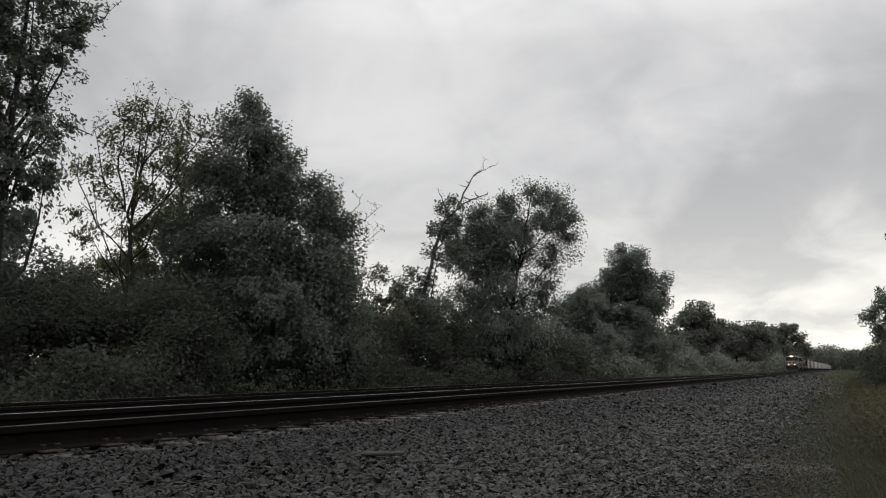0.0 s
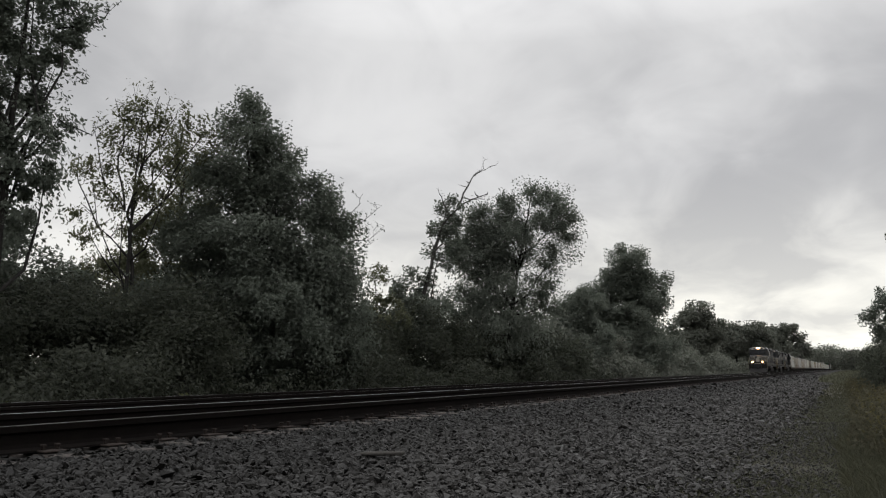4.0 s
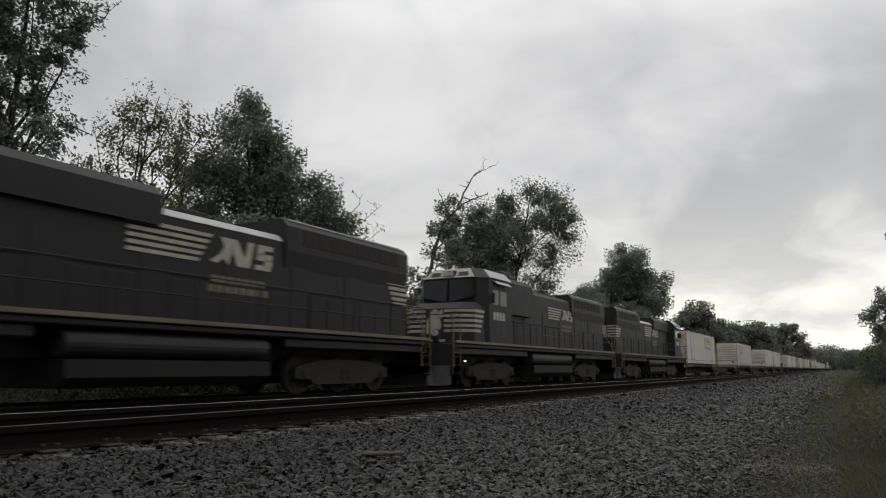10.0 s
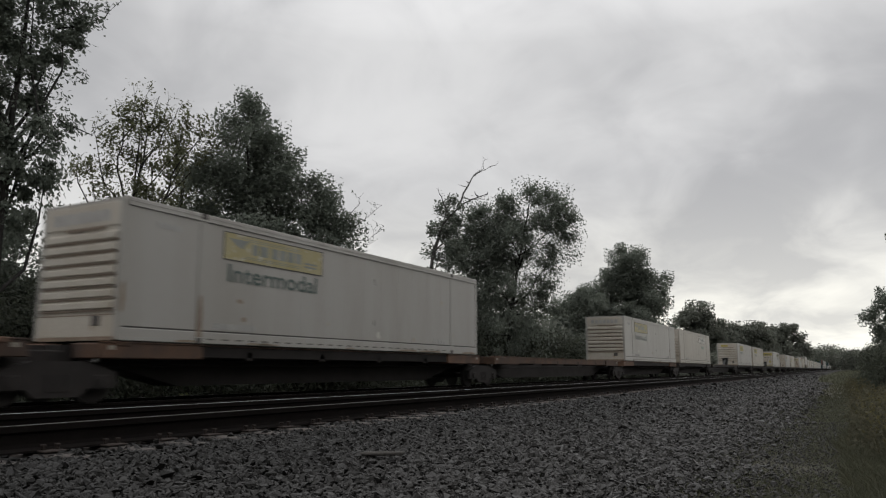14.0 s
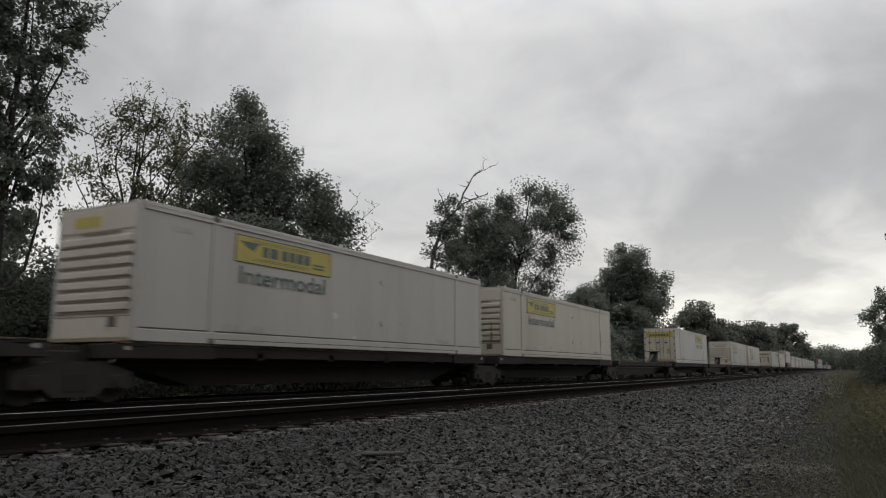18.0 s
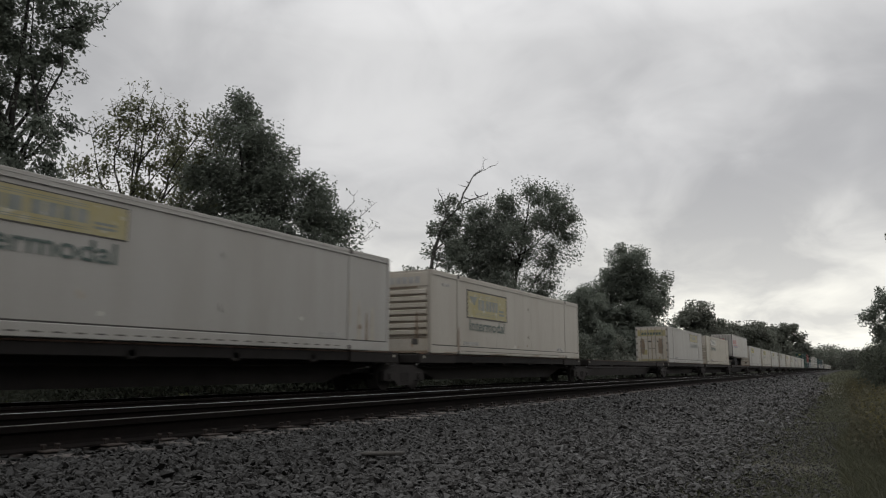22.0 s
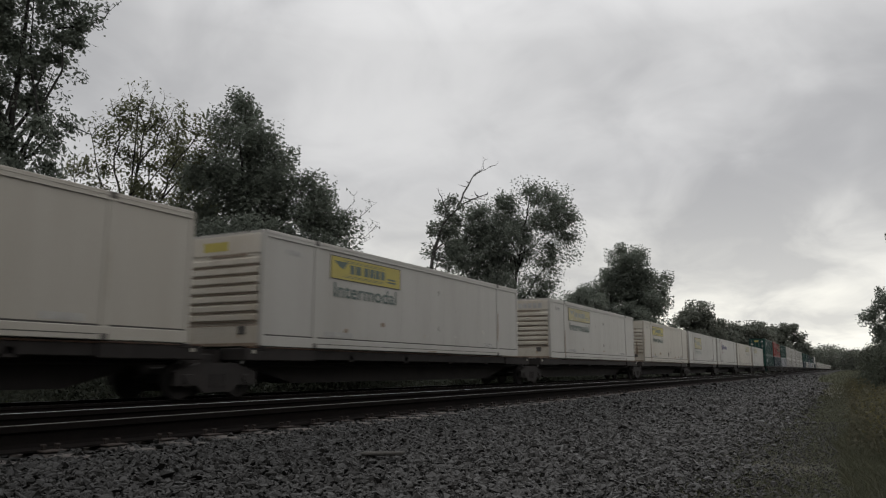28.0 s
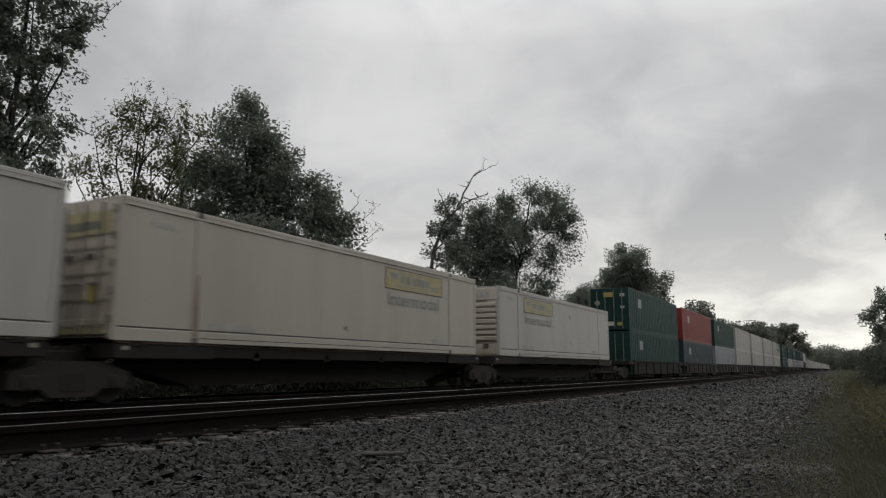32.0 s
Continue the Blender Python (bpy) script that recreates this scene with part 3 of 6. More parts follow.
def thicket(spans, label, count, size, leaf, seed, name="thicket", spread=0.35, kind=""):
    """A run of bushes: spans of (x, y, height, half width)."""
    r = np.random.default_rng(seed)
    x0, y0 = spans[0][0], spans[0][1]
    th = group(name, pose(x0, y0, 0), label, "bushes", kind=kind)
    cen, rows = [], []
    for x, y, h, w in spans:
        z = ground_z(x) - 0.1
        n = max(6, int(7 * w * h))
        d = r.uniform(-1, 1, (n, 3))
        q = np.column_stack([d[:, 0] * w * 0.9, d[:, 1] * w, (d[:, 2] * 0.5 + 0.5) ** 0.8 * h * (1 - 0.35 * (d[:, 0] ** 2 + d[:, 1] ** 2) / 2)]) + (x - x0, y - y0, z)
        cen.append(q)
        for k in range(6):
            g = q[r.integers(0, n)]
            a = np.array((x - x0 + r.normal(0, w * 0.3), y - y0 + r.normal(0, w * 0.3), z))
            rows.append(([tuple(a), tuple(a * 0.45 + g * 0.55 + r.normal(0, 0.15, 3)), tuple(g)], [0.045, 0.03, 0.01], 4))
    tagged(part("stems", tubes(rows, M_BARK), parent=th), kind="stuff")
    hearts = np.concatenate([np.tile((x - x0 - 0.6, y - y0, ground_z(x) - 0.1 + h * 0.3), (len(q), 1)) for (x, y, h, w), q in zip(spans, cen)])
    part("foliage", raw(*leaves(np.concatenate(cen), spread, count, size, r, hearts), leaf), parent=th)
    return th


def brush():
    r = random.Random(9)
    y = 4.0
    k = 0
    while y < 130:
        w = 2.2 + y * 0.012
        spans = []
        for j in range(3):
            spans.append((-17.6 - r.uniform(0, 1.4), y + j * w * 1.1, r.uniform(0.7, 1.6) if r.random() < 0.4 else r.uniform(1.8, 3.3), w * r.uniform(0.45, 0.8)))
            spans.append((-20.5 - r.uniform(0, 2), y + j * w * 1.1 + r.uniform(-1, 1), r.uniform(3.2, 5.6), w * r.uniform(0.75, 1.05)))
        big = 1 + y / 60
        # from 60 m on the bushes take the haze-paled leaf colour
        thicket(spans, "dark tangled undergrowth along the wood's edge", int((50000 if y < 40 else 32000) / big ** 0.6), (0.06 if y < 40 else 0.072) * big, M_BRUSH if y < 60 else M_HAZELEAF, 40 + k, spread=0.38)
        y += 3.3 * w
        k += 1
    for i, (y, h) in enumerate(((10.2, 0.55), (13.0, 0.4), (15.8, 0.75), (21.6, 0.6), (22.8, 0.45), (28.0, 0.6))):
        thicket([(-16.95, y, h, 0.32), (-17.0, y + 0.35, h * 0.7, 0.25)], "light green young shoots at the foot of the brush", 900, 0.05, M_SPRIG, 120 + i, "young_bush", 0.1)
    far, farther = [], []
    for i in range(60):
        y = 60 + i * 8
        (far if y < 190 else farther).append((-24 - r.uniform(0, 5), y, r.uniform(5.5, 8) + y * 0.004, 5.5))
    thicket(far, "dark woods along the railway", 60000, 0.21, M_HAZELEAF, 90, "far_woods", 0.9, "stuff")
    thicket(farther, "far dark woods along the railway", 40000, 0.5, M_HAZELEAF, 96, "farther_woods", 1.0, "stuff")
    back = [(-30 - r.uniform(0, 4), 2 + i * 6, r.uniform(5.2, 6.6), 3.5) for i in range(9)]
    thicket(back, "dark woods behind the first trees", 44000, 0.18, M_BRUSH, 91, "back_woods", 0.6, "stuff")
    end = [(-70 + i * 6, 820 + r.uniform(-25, 25), r.uniform(17, 25), 9) for i in range(30)]
    thicket(end, "distant hazy tree line across the end of the view", 60000, 1.0, M_HAZELEAF, 92, "distant_trees", 2.0, "stuff")
    side = [(0.55 + 0.022 * y + r.uniform(-0.1, 0.5), y, r.uniform(1.2, 1.9) + 0.008 * y, 0.55 + 0.006 * y) for y in np.arange(24, 84, 1.5)]
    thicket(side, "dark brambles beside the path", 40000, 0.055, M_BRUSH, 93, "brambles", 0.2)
    # added woods out of view, which dim the sky light from this side
    side = [(7.5 + r.uniform(0, 5), y, r.uniform(8, 13), 4.5) for y in np.arange(-50, 40, 6)]
    thicket(side, "unseen woods added behind the path to block sky light", 26000, 0.32, M_BRUSH, 95, "unseen_blocking_woods", 0.9, "stuff")
    side = [(8 + r.uniform(0, 8), y, r.uniform(4, 8), 4) for y in np.arange(100, 420, 9)]
    thicket(side, "dark woods on the path's side of the line", 16000, 0.4, M_BRUSH, 94, "side_woods", 0.8, "stuff")


brush()


def blades(x0, x1, y0, y1, count, height, width, material, r, clump=0.0, keep=None, lean=0.35):
    x, y = r.uniform(x0, x1, count), r.uniform(y0, y1, count)
    if keep is not None:
        ok = np.array([keep(a, b) for a, b in zip(x, y)])
        x, y = x[ok], y[ok]
    n = len(x)
    z = np.array([ground_z(a) for a in x]) - 0.05
    h = height * r.uniform(0.4, 1.2, n)
    a = r.uniform(0, 6.28, n)
    l = r.normal(0, lean, (n, 2)) * h[:, None]
    base = np.column_stack([x, y, z])
    s = np.column_stack([np.cos(a), np.sin(a), np.zeros(n)]) * width
    mid = base + np.column_stack([l * 0.35, h * 0.6])
    tip = base + np.column_stack([l, h])
    v = np.stack([base - s, base + s, mid + s * 0.7, mid - s * 0.7, tip], 1).reshape(-1, 3)
    i = np.arange(n)[:, None] * 5
    f = np.concatenate([i + (0, 1, 2), i + (0, 2, 3), i + (3, 2, 4)])
    return raw(v, f, material), tip


def verge():
    r = np.random.default_rng(31)
    me, _ = blades(-2.3, 0.4, 3, 30, 110000, 0.055, 0.006, M_GRASS, r, lean=0.7, keep=lambda a, b: noise.noise((a * 1.3, b * 0.4, 3)) + 0.25 * noise.noise((a * 6, b * 3, 7)) > -0.25 - 0.4 * (a + 0.9) + r.normal(0, 0.16))
    tagged(part("path_grass", me), "short patchy green grass on the path", "grass", kind="stuff")
    me, _ = blades(-1.9, 4, -9, 3.2, 22000, 0.05, 0.008, M_GRASS, r, lean=0.7, keep=lambda a, b: noise.noise((a * 0.9, b * 0.7, 3)) > -0.3 - 0.25 * (a + 0.9) + r.normal(0, 0.16))
    tagged(part("trackside_grass", me), "short grass where the path goes on", "grass", kind="stuff")
    me, _ = blades(-2.2, 0.4, 3, 26, 70000, 0.04, 0.005, M_VERGE, r, lean=0.9, keep=lambda a, b: noise.noise((a * 1.1, b * 0.5, 9)) > -0.15 - 0.4 * (a + 1.0) + r.normal(0, 0.16))
    tagged(part("dead_path_grass", me), "flattened dull brown grass on the path", "grass", kind="stuff")
    me, _ = blades(-2.2, 0.6, 26, 90, 7000, 0.11, 0.02, M_VERGE, r, keep=lambda a, b: noise.noise((a * 1.2, b * 0.3, 3)) > -0.3 - 0.4 * (a + 0.6))
    tagged(part("far_path_grass", me), "thin grass on the far path", "grass", kind="stuff")
    me, _ = blades(-0.25, 1.0, 4.2, 14, 30000, 0.16, 0.004, M_VERGE, r, lean=0.7, keep=lambda a, b: a > -0.12 + 0.2 * noise.noise((b * 0.5, 1, 1)) and a < 0.1 + b * 0.06)
    tagged(part("verge_grass", me), "long dull grass at the path edge", "grass", kind="stuff")
    me, tip = blades(-0.1, 2.6, 9, 44, 9000, 0.5, 0.006, M_WEED, r, lean=0.3, keep=lambda a, b: a > 0.2 + 0.35 * noise.noise((b * 0.5, 1, 1)) and a < 0.1 + b * 0.06)
    tagged(part("tall_weeds", me), "tall yellow-green roadside weeds", "weeds", kind="stuff")
    stalk = tip[r.integers(0, len(tip), 5000)]
    stalk = stalk + (r.uniform(0, 1, (5000, 1)) ** 1.6) * (0, 0, -0.45) + r.normal(0, 0.05, (5000, 3))
    tagged(part("weed_leaves", raw(*leaves(stalk, 0.05, 70000, 0.026, r, (1.5, 20, -4)), M_WEED)), "mottled olive leaves of the roadside weeds", "weeds", kind="stuff")
    me, _ = blades(-1.9, 7, 60, 420, 26000, 0.45, 0.07, M_GRASS, r, lean=0.5)
    tagged(part("far_meadow", me), "rough grass beside the far track", "grass", kind="stuff")
    pick = tip[r.integers(0, len(tip), 900)]
    tagged(part("weed_flowers", raw(*leaves(pick, 0.05, 9000, 0.02, r, (1.5, 20, -4)), M_FLOWER)), "small yellow flower heads on the weeds", "flowers", kind="stuff")


verge()

# ---- the train ----
SPEED = 23.82
MOVERS = []
M_BLACK = mat("black_locomotive_paint", (0.0165, 0.0172, 0.0192), 0.55, spec=0.22, second=(0.021, 0.02, 0.02), scale=1.3, stretch=(1, 1, 0.4), bump=0.05, spots=(0.027, 0.023, 0.021), spot_at=0.66)
# grey-white tone of the eaves, window shades, hood roof and roof edges
M_CABROOF = mat("grey_white_roof", (0.42, 0.42, 0.43), 0.5, second=(0.3, 0.3, 0.3), scale=2, bump=0.05)
M_UNDER = mat("grimy_running_gear", (0.026, 0.024, 0.023), 0.85, 0.0, second=(0.034, 0.03, 0.028), scale=3, bump=0.3, spec=0.2)
M_TANK = mat("grimy_fuel_tank", (0.02, 0.0188, 0.018), 0.7, spec=0.2, second=(0.015, 0.0142, 0.0135), scale=1.5, bump=0.1)
M_PLOW = mat("dusty_grey_plow", (0.036, 0.034, 0.033), 0.7, second=(0.022, 0.021, 0.02), scale=2, bump=0.1)
M_AIR = mat("dusty_black_air_tank", (0.035, 0.034, 0.034), 0.55, second=(0.022, 0.021, 0.02), scale=1.5, bump=0.05, spec=0.3)
M_STRIPE = mat("dirty_white_paint", (0.4, 0.375, 0.32), 0.55, second=(0.27, 0.245, 0.2), scale=3, bump=0.05)
M_DULL = mat("grimy_tan_stripe", (0.19, 0.165, 0.115), 0.6, second=(0.085, 0.07, 0.052), scale=1.2, stretch=(1, 0.4, 1), bump=0.05)
M_STEP = mat("worn_yellow_grab_iron", (0.2, 0.15, 0.07), 0.5, 0.2, second=(0.12, 0.1, 0.06), scale=5, bump=0.1)
M_WINDOW = mat("dark_cab_glass", (0.008, 0.009, 0.011), 0.12, second=(0.012, 0.013, 0.015), scale=1, bump=0.0, spec=0.3)
M_LAMP = mat("lit_headlight", (1.0, 0.62, 0.32), 0.3, emit=70.0, second=(1.0, 0.62, 0.32), bump=0)
M_BOWL = mat("lit_reflector_bowl", (1.0, 0.36, 0.14), 0.3, emit=3.0, second=(1.0, 0.36, 0.14), bump=0)
M_DIM = mat("lit_step_lamp", (1.0, 0.97, 0.9), 0.3, emit=2.0, second=(1.0, 0.97, 0.9), bump=0)
M_LENS = mat("unlit_lens", (0.35, 0.35, 0.36), 0.15, second=(0.28, 0.28, 0.3), bump=0, coat=0.5)
M_WHITE = mat("white_container_paint", (0.410, 0.398, 0.369), 0.55, second=(0.351, 0.337, 0.304), scale=1.1, stretch=(1, 1, 0.16), bump=0.01, fine=110, spots=(0.42, 0.37, 0.3), spot_at=0.72, per=None)
M_WHITE2 = mat("greyed_container_paint", (0.378, 0.369, 0.344), 0.55, second=(0.315, 0.300, 0.270), scale=1.1, stretch=(1, 1, 0.16), bump=0.01, fine=110, spots=(0.42, 0.34, 0.26), spot_at=0.73)
M_WHITE3 = mat("cream_container_paint", (0.407, 0.383, 0.335), 0.5, second=(0.351, 0.322, 0.272), scale=1.1, stretch=(1, 1, 0.16), bump=0.01, fine=110, spots=(0.5, 0.42, 0.33), spot_at=0.74)
M_RIB = mat("stained_front_panel", (0.52, 0.49, 0.43), 0.6, second=(0.4, 0.35, 0.28), scale=1.2, stretch=(1, 1, 0.3), bump=0.08, spots=(0.3, 0.2, 0.12), spot_at=0.68)
# one brown for rust runs, dark joints and the painted shadows under ribs
M_RUSTSHADE = mat("brown_rust_and_shadow", (0.17, 0.13, 0.1), 0.8, second=(0.26, 0.2, 0.15), scale=3, bump=0.1)
# grime on the sides, and the painted shadow strips of the doors
M_GRIMESHADE = mat("brown_grey_grime_and_shadow", (0.32, 0.29, 0.24), 0.7, second=(0.42, 0.39, 0.33), scale=4, bump=0.05)
M_RUSTMARK = mat("rust_stain", (0.17, 0.118, 0.08), 0.75, second=(0.27, 0.215, 0.16), scale=4, bump=0.05)
M_ROD = mat("dirty_galvanised_rod", (0.26, 0.245, 0.22), 0.6, 0.3, second=(0.17, 0.15, 0.13), scale=5, bump=0.1)
M_LINE = mat("black_rubber_line", (0.03, 0.028, 0.026), 0.8, second=(0.05, 0.045, 0.04), scale=3, bump=0.05)
M_SEAM = mat("dark_seam", (0.1, 0.09, 0.08), 0.7, second=(0.06, 0.055, 0.05), scale=4, bump=0.1)
M_YELLOW = mat("yellow_panel", (0.41, 0.345, 0.068), 0.55, second=(0.36, 0.30, 0.075), scale=1.5, bump=0.03)
M_YELLOW2 = mat("faded_yellow_panel", (0.34, 0.29, 0.115), 0.6, second=(0.36, 0.325, 0.2), scale=2.5, bump=0.03, spots=(0.42, 0.395, 0.33), spot_at=0.6)
M_PALE = mat("pale_worn_panel", (0.55, 0.535, 0.49), 0.6, second=(0.48, 0.46, 0.41), scale=2, bump=0.03)
M_INK = mat("dark_green_lettering", (0.045, 0.075, 0.065), 0.5, second=(0.08, 0.11, 0.1), scale=2, bump=0.02)
M_FADED = mat("faded_grey_green_lettering", (0.14, 0.16, 0.145), 0.5, second=(0.24, 0.25, 0.23), scale=2.5, bump=0.02)
M_PATCH = mat("faded_green_patch", (0.2, 0.27, 0.22), 0.6, second=(0.27, 0.32, 0.27), scale=3, bump=0.02)
M_CODE = mat("grey_stencil_bars", (0.3, 0.3, 0.29), 0.6, second=(0.42, 0.41, 0.39), scale=3, bump=0.02)
M_MAROON = mat("faded_maroon_ring", (0.2, 0.1, 0.13), 0.5, second=(0.27, 0.18, 0.19), scale=2, bump=0.02)
M_BLUE = mat("navy_lettering", (0.085, 0.08, 0.14), 0.5, second=(0.13, 0.12, 0.19), scale=2, bump=0.02)
M_RED = mat("faded_red_lettering", (0.28, 0.06, 0.055), 0.5, second=(0.34, 0.11, 0.1), scale=2, bump=0.02)
M_RUSTCAR = mat("rusty_orange_car_steel", (0.115, 0.06, 0.033), 0.8, 0.0, second=(0.055, 0.035, 0.026), scale=1.6, bump=0.2, per="object")
M_DARKCAR = mat("dark_brown_car_steel", (0.028, 0.0245, 0.023), 0.8, 0.0, spec=0.2, second=(0.021, 0.0185, 0.0172), scale=1.6, bump=0.2, per="object")
M_GREEN = mat("dark_green_container", (0.014, 0.05, 0.042), 0.55, second=(0.012, 0.04, 0.034), scale=0.8, bump=0.04, spec=0.15, spots=(0.05, 0.08, 0.06), spot_at=0.7)
M_REDBOX = mat("red_container", (0.21, 0.036, 0.03), 0.5, second=(0.17, 0.033, 0.028), scale=0.8, bump=0.04, spec=0.15)
M_NAVY = mat("dark_slate_container", (0.035, 0.05, 0.06), 0.5, second=(0.028, 0.04, 0.048), scale=0.8, bump=0.04, spec=0.15)
M_GREYBOX = mat("grey_container", (0.24, 0.25, 0.26), 0.5, second=(0.2, 0.21, 0.22), scale=0.8, bump=0.04)
M_HITCH = mat("grimy_hitch_steel", (0.018, 0.019, 0.018), 0.8, second=(0.013, 0.013, 0.012), scale=3, bump=0.1)
# hose grey kept pale: the highlight is in the colour
M_HOSE = mat("highlight_pale_hose", (0.2, 0.195, 0.185), 0.6, second=(0.1, 0.095, 0.09), scale=6, bump=0.05)
M_TYRE = mat("rubber_tyre", (0.02, 0.02, 0.02), 0.85, second=(0.03, 0.03, 0.03), scale=5, bump=0.2)

MESHES = {}


def shared(key, maker, material, smooth=False):
    if key not in MESHES:
        MESHES[key] = finish(maker(), material, smooth)
    return MESHES[key]


def mover(name, u, z, label, category, group_name="", turn=0.0, x=FAR_X):
    """A thing that rides with the train; u: its front's distance along the track at the start."""
    ob = group(name, pose(x, u, z, 0, 0, turn), label, category, group_name)
    MOVERS.append((ob, x, u, z, turn))
    return ob


def wheel_bm(r):
    bm = cyl(bmesh.new(), (0, 0, 0), r, 0.13, "x", 24)
    cyl(bm, (-0.055, 0, 0), r + 0.03, 0.03, "x", 24)
    cyl(bm, (0.075, 0, 0), r * 0.35, 0.05, "x", 12)
    return bm


def side_frame_bm(half, r):
    out = [(-half - 0.35, r + 0.18), (-half - 0.35, r - 0.12), (-half + 0.25, r - 0.12), (-half + 0.45, r - 0.28), (half - 0.45, r - 0.28), (half - 0.25, r - 0.12),
           (half + 0.35, r - 0.12), (half + 0.35, r + 0.18), (half * 0.6, r + 0.38), (-half * 0.6, r + 0.38)]
    bm = prism(bmesh.new(), out, -0.07, 0.07, "x")
    for y in (-half, half):
        box(bm, -0.09, 0.09, y - 0.16, y + 0.16, r - 0.16, r + 0.14, 0.03)
        cyl(bm, (0.1, y, r), 0.1, 0.06, "x", 12)
    for k in (-0.18, 0, 0.18):
        cyl(bm, (0.03, k, r - 0.02), 0.075, 0.3, "z", 8)
    return bm


def truck(parent, y, axles=2, r=0.42, gap=1.75):
    """Two side frames, wheelsets and a bolster."""
    half = gap * (axles - 1) / 2
    key = (axles, r, gap)
    tk = part("truck", shared(("bolster", key), lambda: boxes((-0.95, 0.95, -0.2, 0.2, r - 0.05, r + 0.28), (-0.3, 0.3, -half, half, r - 0.02, r + 0.12), bevel=0.03), M_UNDER), parent=parent, m=pose(0, y, 0))
    for s in (-1, 1):
        part("side_frame", shared(("frame", key), lambda: side_frame_bm(half, r), M_UNDER), parent=tk, m=pose(s * 1.02, 0, 0, 0, 0, 0 if s > 0 else 180))
    for k in range(axles):
        yy = -half + k * gap
        part("axle", shared("axle", lambda: cyl(bmesh.new(), (0, 0, 0), 0.08, 1.5, "x", 10), M_UNDER), parent=tk, m=pose(0, yy, r))
        for s in (-1, 1):
            part("wheel", shared(("wheel", r), lambda: wheel_bm(r), M_UNDER), parent=tk, m=pose(s * 0.79, yy, r, 0, 0, 0 if s > 0 else 180))
    return tk


# -- locomotives --
LOCO_LEN = 21.3


def slanted_bar(bm, x, y0, y1, z0, z1, slant):
    prism(bm, [(y0, z0), (y1, z0), (y1 + slant, z1), (y0 + slant, z1)], x, x + 0.006, "x")


def hood_bm(half, y0, y1, z0, z1, cut=0.18):
    return prism(bmesh.new(), [(-half, z0), (half, z0), (half, z1 - cut), (half - cut, z1), (-half + cut, z1), (-half, z1 - cut)], y0, y1)


def flare_bm(y0, y1, z1):
    return prism(bmesh.new(), [(-0.99, 3.3), (0.99, 3.3), (1.06, 3.75), (1.06, z1 - 0.2), (0.88, z1), (-0.88, z1), (-1.06, z1 - 0.2), (-1.06, 3.75)], y0, y1)


def locomotive(u, label, kind, lit, reverse=False):
    lo = mover("locomotive", u + (LOCO_LEN if reverse else 0), FAR_Z, label, "locomotive", "locomotives of the train", 180 if reverse else 0)

    def p(name, key, maker, material, lab="", parent=lo, m=None):
        return part(name, shared(("loco", kind, key), maker, material), parent=parent, label=lab, m=m)

    L = LOCO_LEN

    def turned(s, a, b):
        """Places along the side, read from the other end on the far side."""
        a, b = logo0 + (a - logo0) * ks, logo0 + (b - logo0) * ks
        return (a, b) if s > 0 else (2 * logo0 + 3.6 * ks - a, 2 * logo0 + 3.6 * ks - b)

    p("underframe", "frame", lambda: boxes((-1.5, 1.5, 0.15, L - 0.15, 1.44, 1.58), (-0.6, 0.6, -0.35, L + 0.35, 0.85, 1.44), (-1.4, 1.4, 0.15, 7.4, 1.2, 1.44), (-1.4, 1.4, 14.0, L - 0.15, 1.2, 1.44), bevel=0.03), M_BLACK)
    p("walkway", "deck", lambda: boxes((-1.55, 1.55, 0.1, L - 0.1, 1.58, 1.63), bevel=0.01), M_UNDER)
    for s in (-1, 1):
        p("sill_stripe", ("stripe", s), lambda: boxes((s * 1.552, s * 1.56, 0.2, L - 0.2, 1.60, 1.69), bevel=0.002), M_DULL, "dull stripe along the walkway edge")
    # coupler and pilot at both ends
    for yy, s in ((0.0, -1), (L, 1)):
        p("coupler", ("coupler", s), lambda: boxes((-0.14, 0.14, yy - 0.5, yy + 0.5, 0.8, 1.05), (-0.2, 0.2, yy + s * 0.5 - 0.15, yy + s * 0.5 + 0.12, 0.72, 1.12), bevel=0.04), M_UNDER)
        p("pilot", ("pilot", s), lambda: boxes((-1.5, 1.5, yy - s * 0.02, yy - s * 0.1, 0.45, 1.58), bevel=0.02), M_TANK)
        p("snow_plow", ("plow", s), lambda: prism(bmesh.new(), [(yy - s * 0.1, 0.14), (yy + s * 0.38, 0.1), (yy + s * 0.26, 0.35), (yy + s * 0.12, 0.75), (yy - s * 0.1, 0.8)], -1.4, 1.4, "x"), M_PLOW, "dusty grey snow plow")
        for sx in (-1, 1):
            for k in range(4):
                p("step", ("step", s, sx, k), lambda: boxes((sx * 1.2, sx * 1.53, yy - s * 0.12, yy - s * 0.5, 0.5 + k * 0.29, 0.53 + k * 0.29), bevel=0.006), M_TANK)
            p("step_rail", ("srail", s, sx), lambda: MAKE_rail([((sx * 1.5, yy - s * 0.08, 0.75), (sx * 1.5, yy - s * 0.08, 2.65)), ((sx * 1.5, yy - s * 0.62, 0.75), (sx * 1.5, yy - s * 0.62, 2.65))], 0.022), M_STEP, "worn yellow step rail")
    # cab, nose
    cab0, cab1, roof = (2.15, 4.75, 4.62) if kind == "square_cab" else (2.6, 5.3, 4.66)
    nose0 = cab0 - 1.2
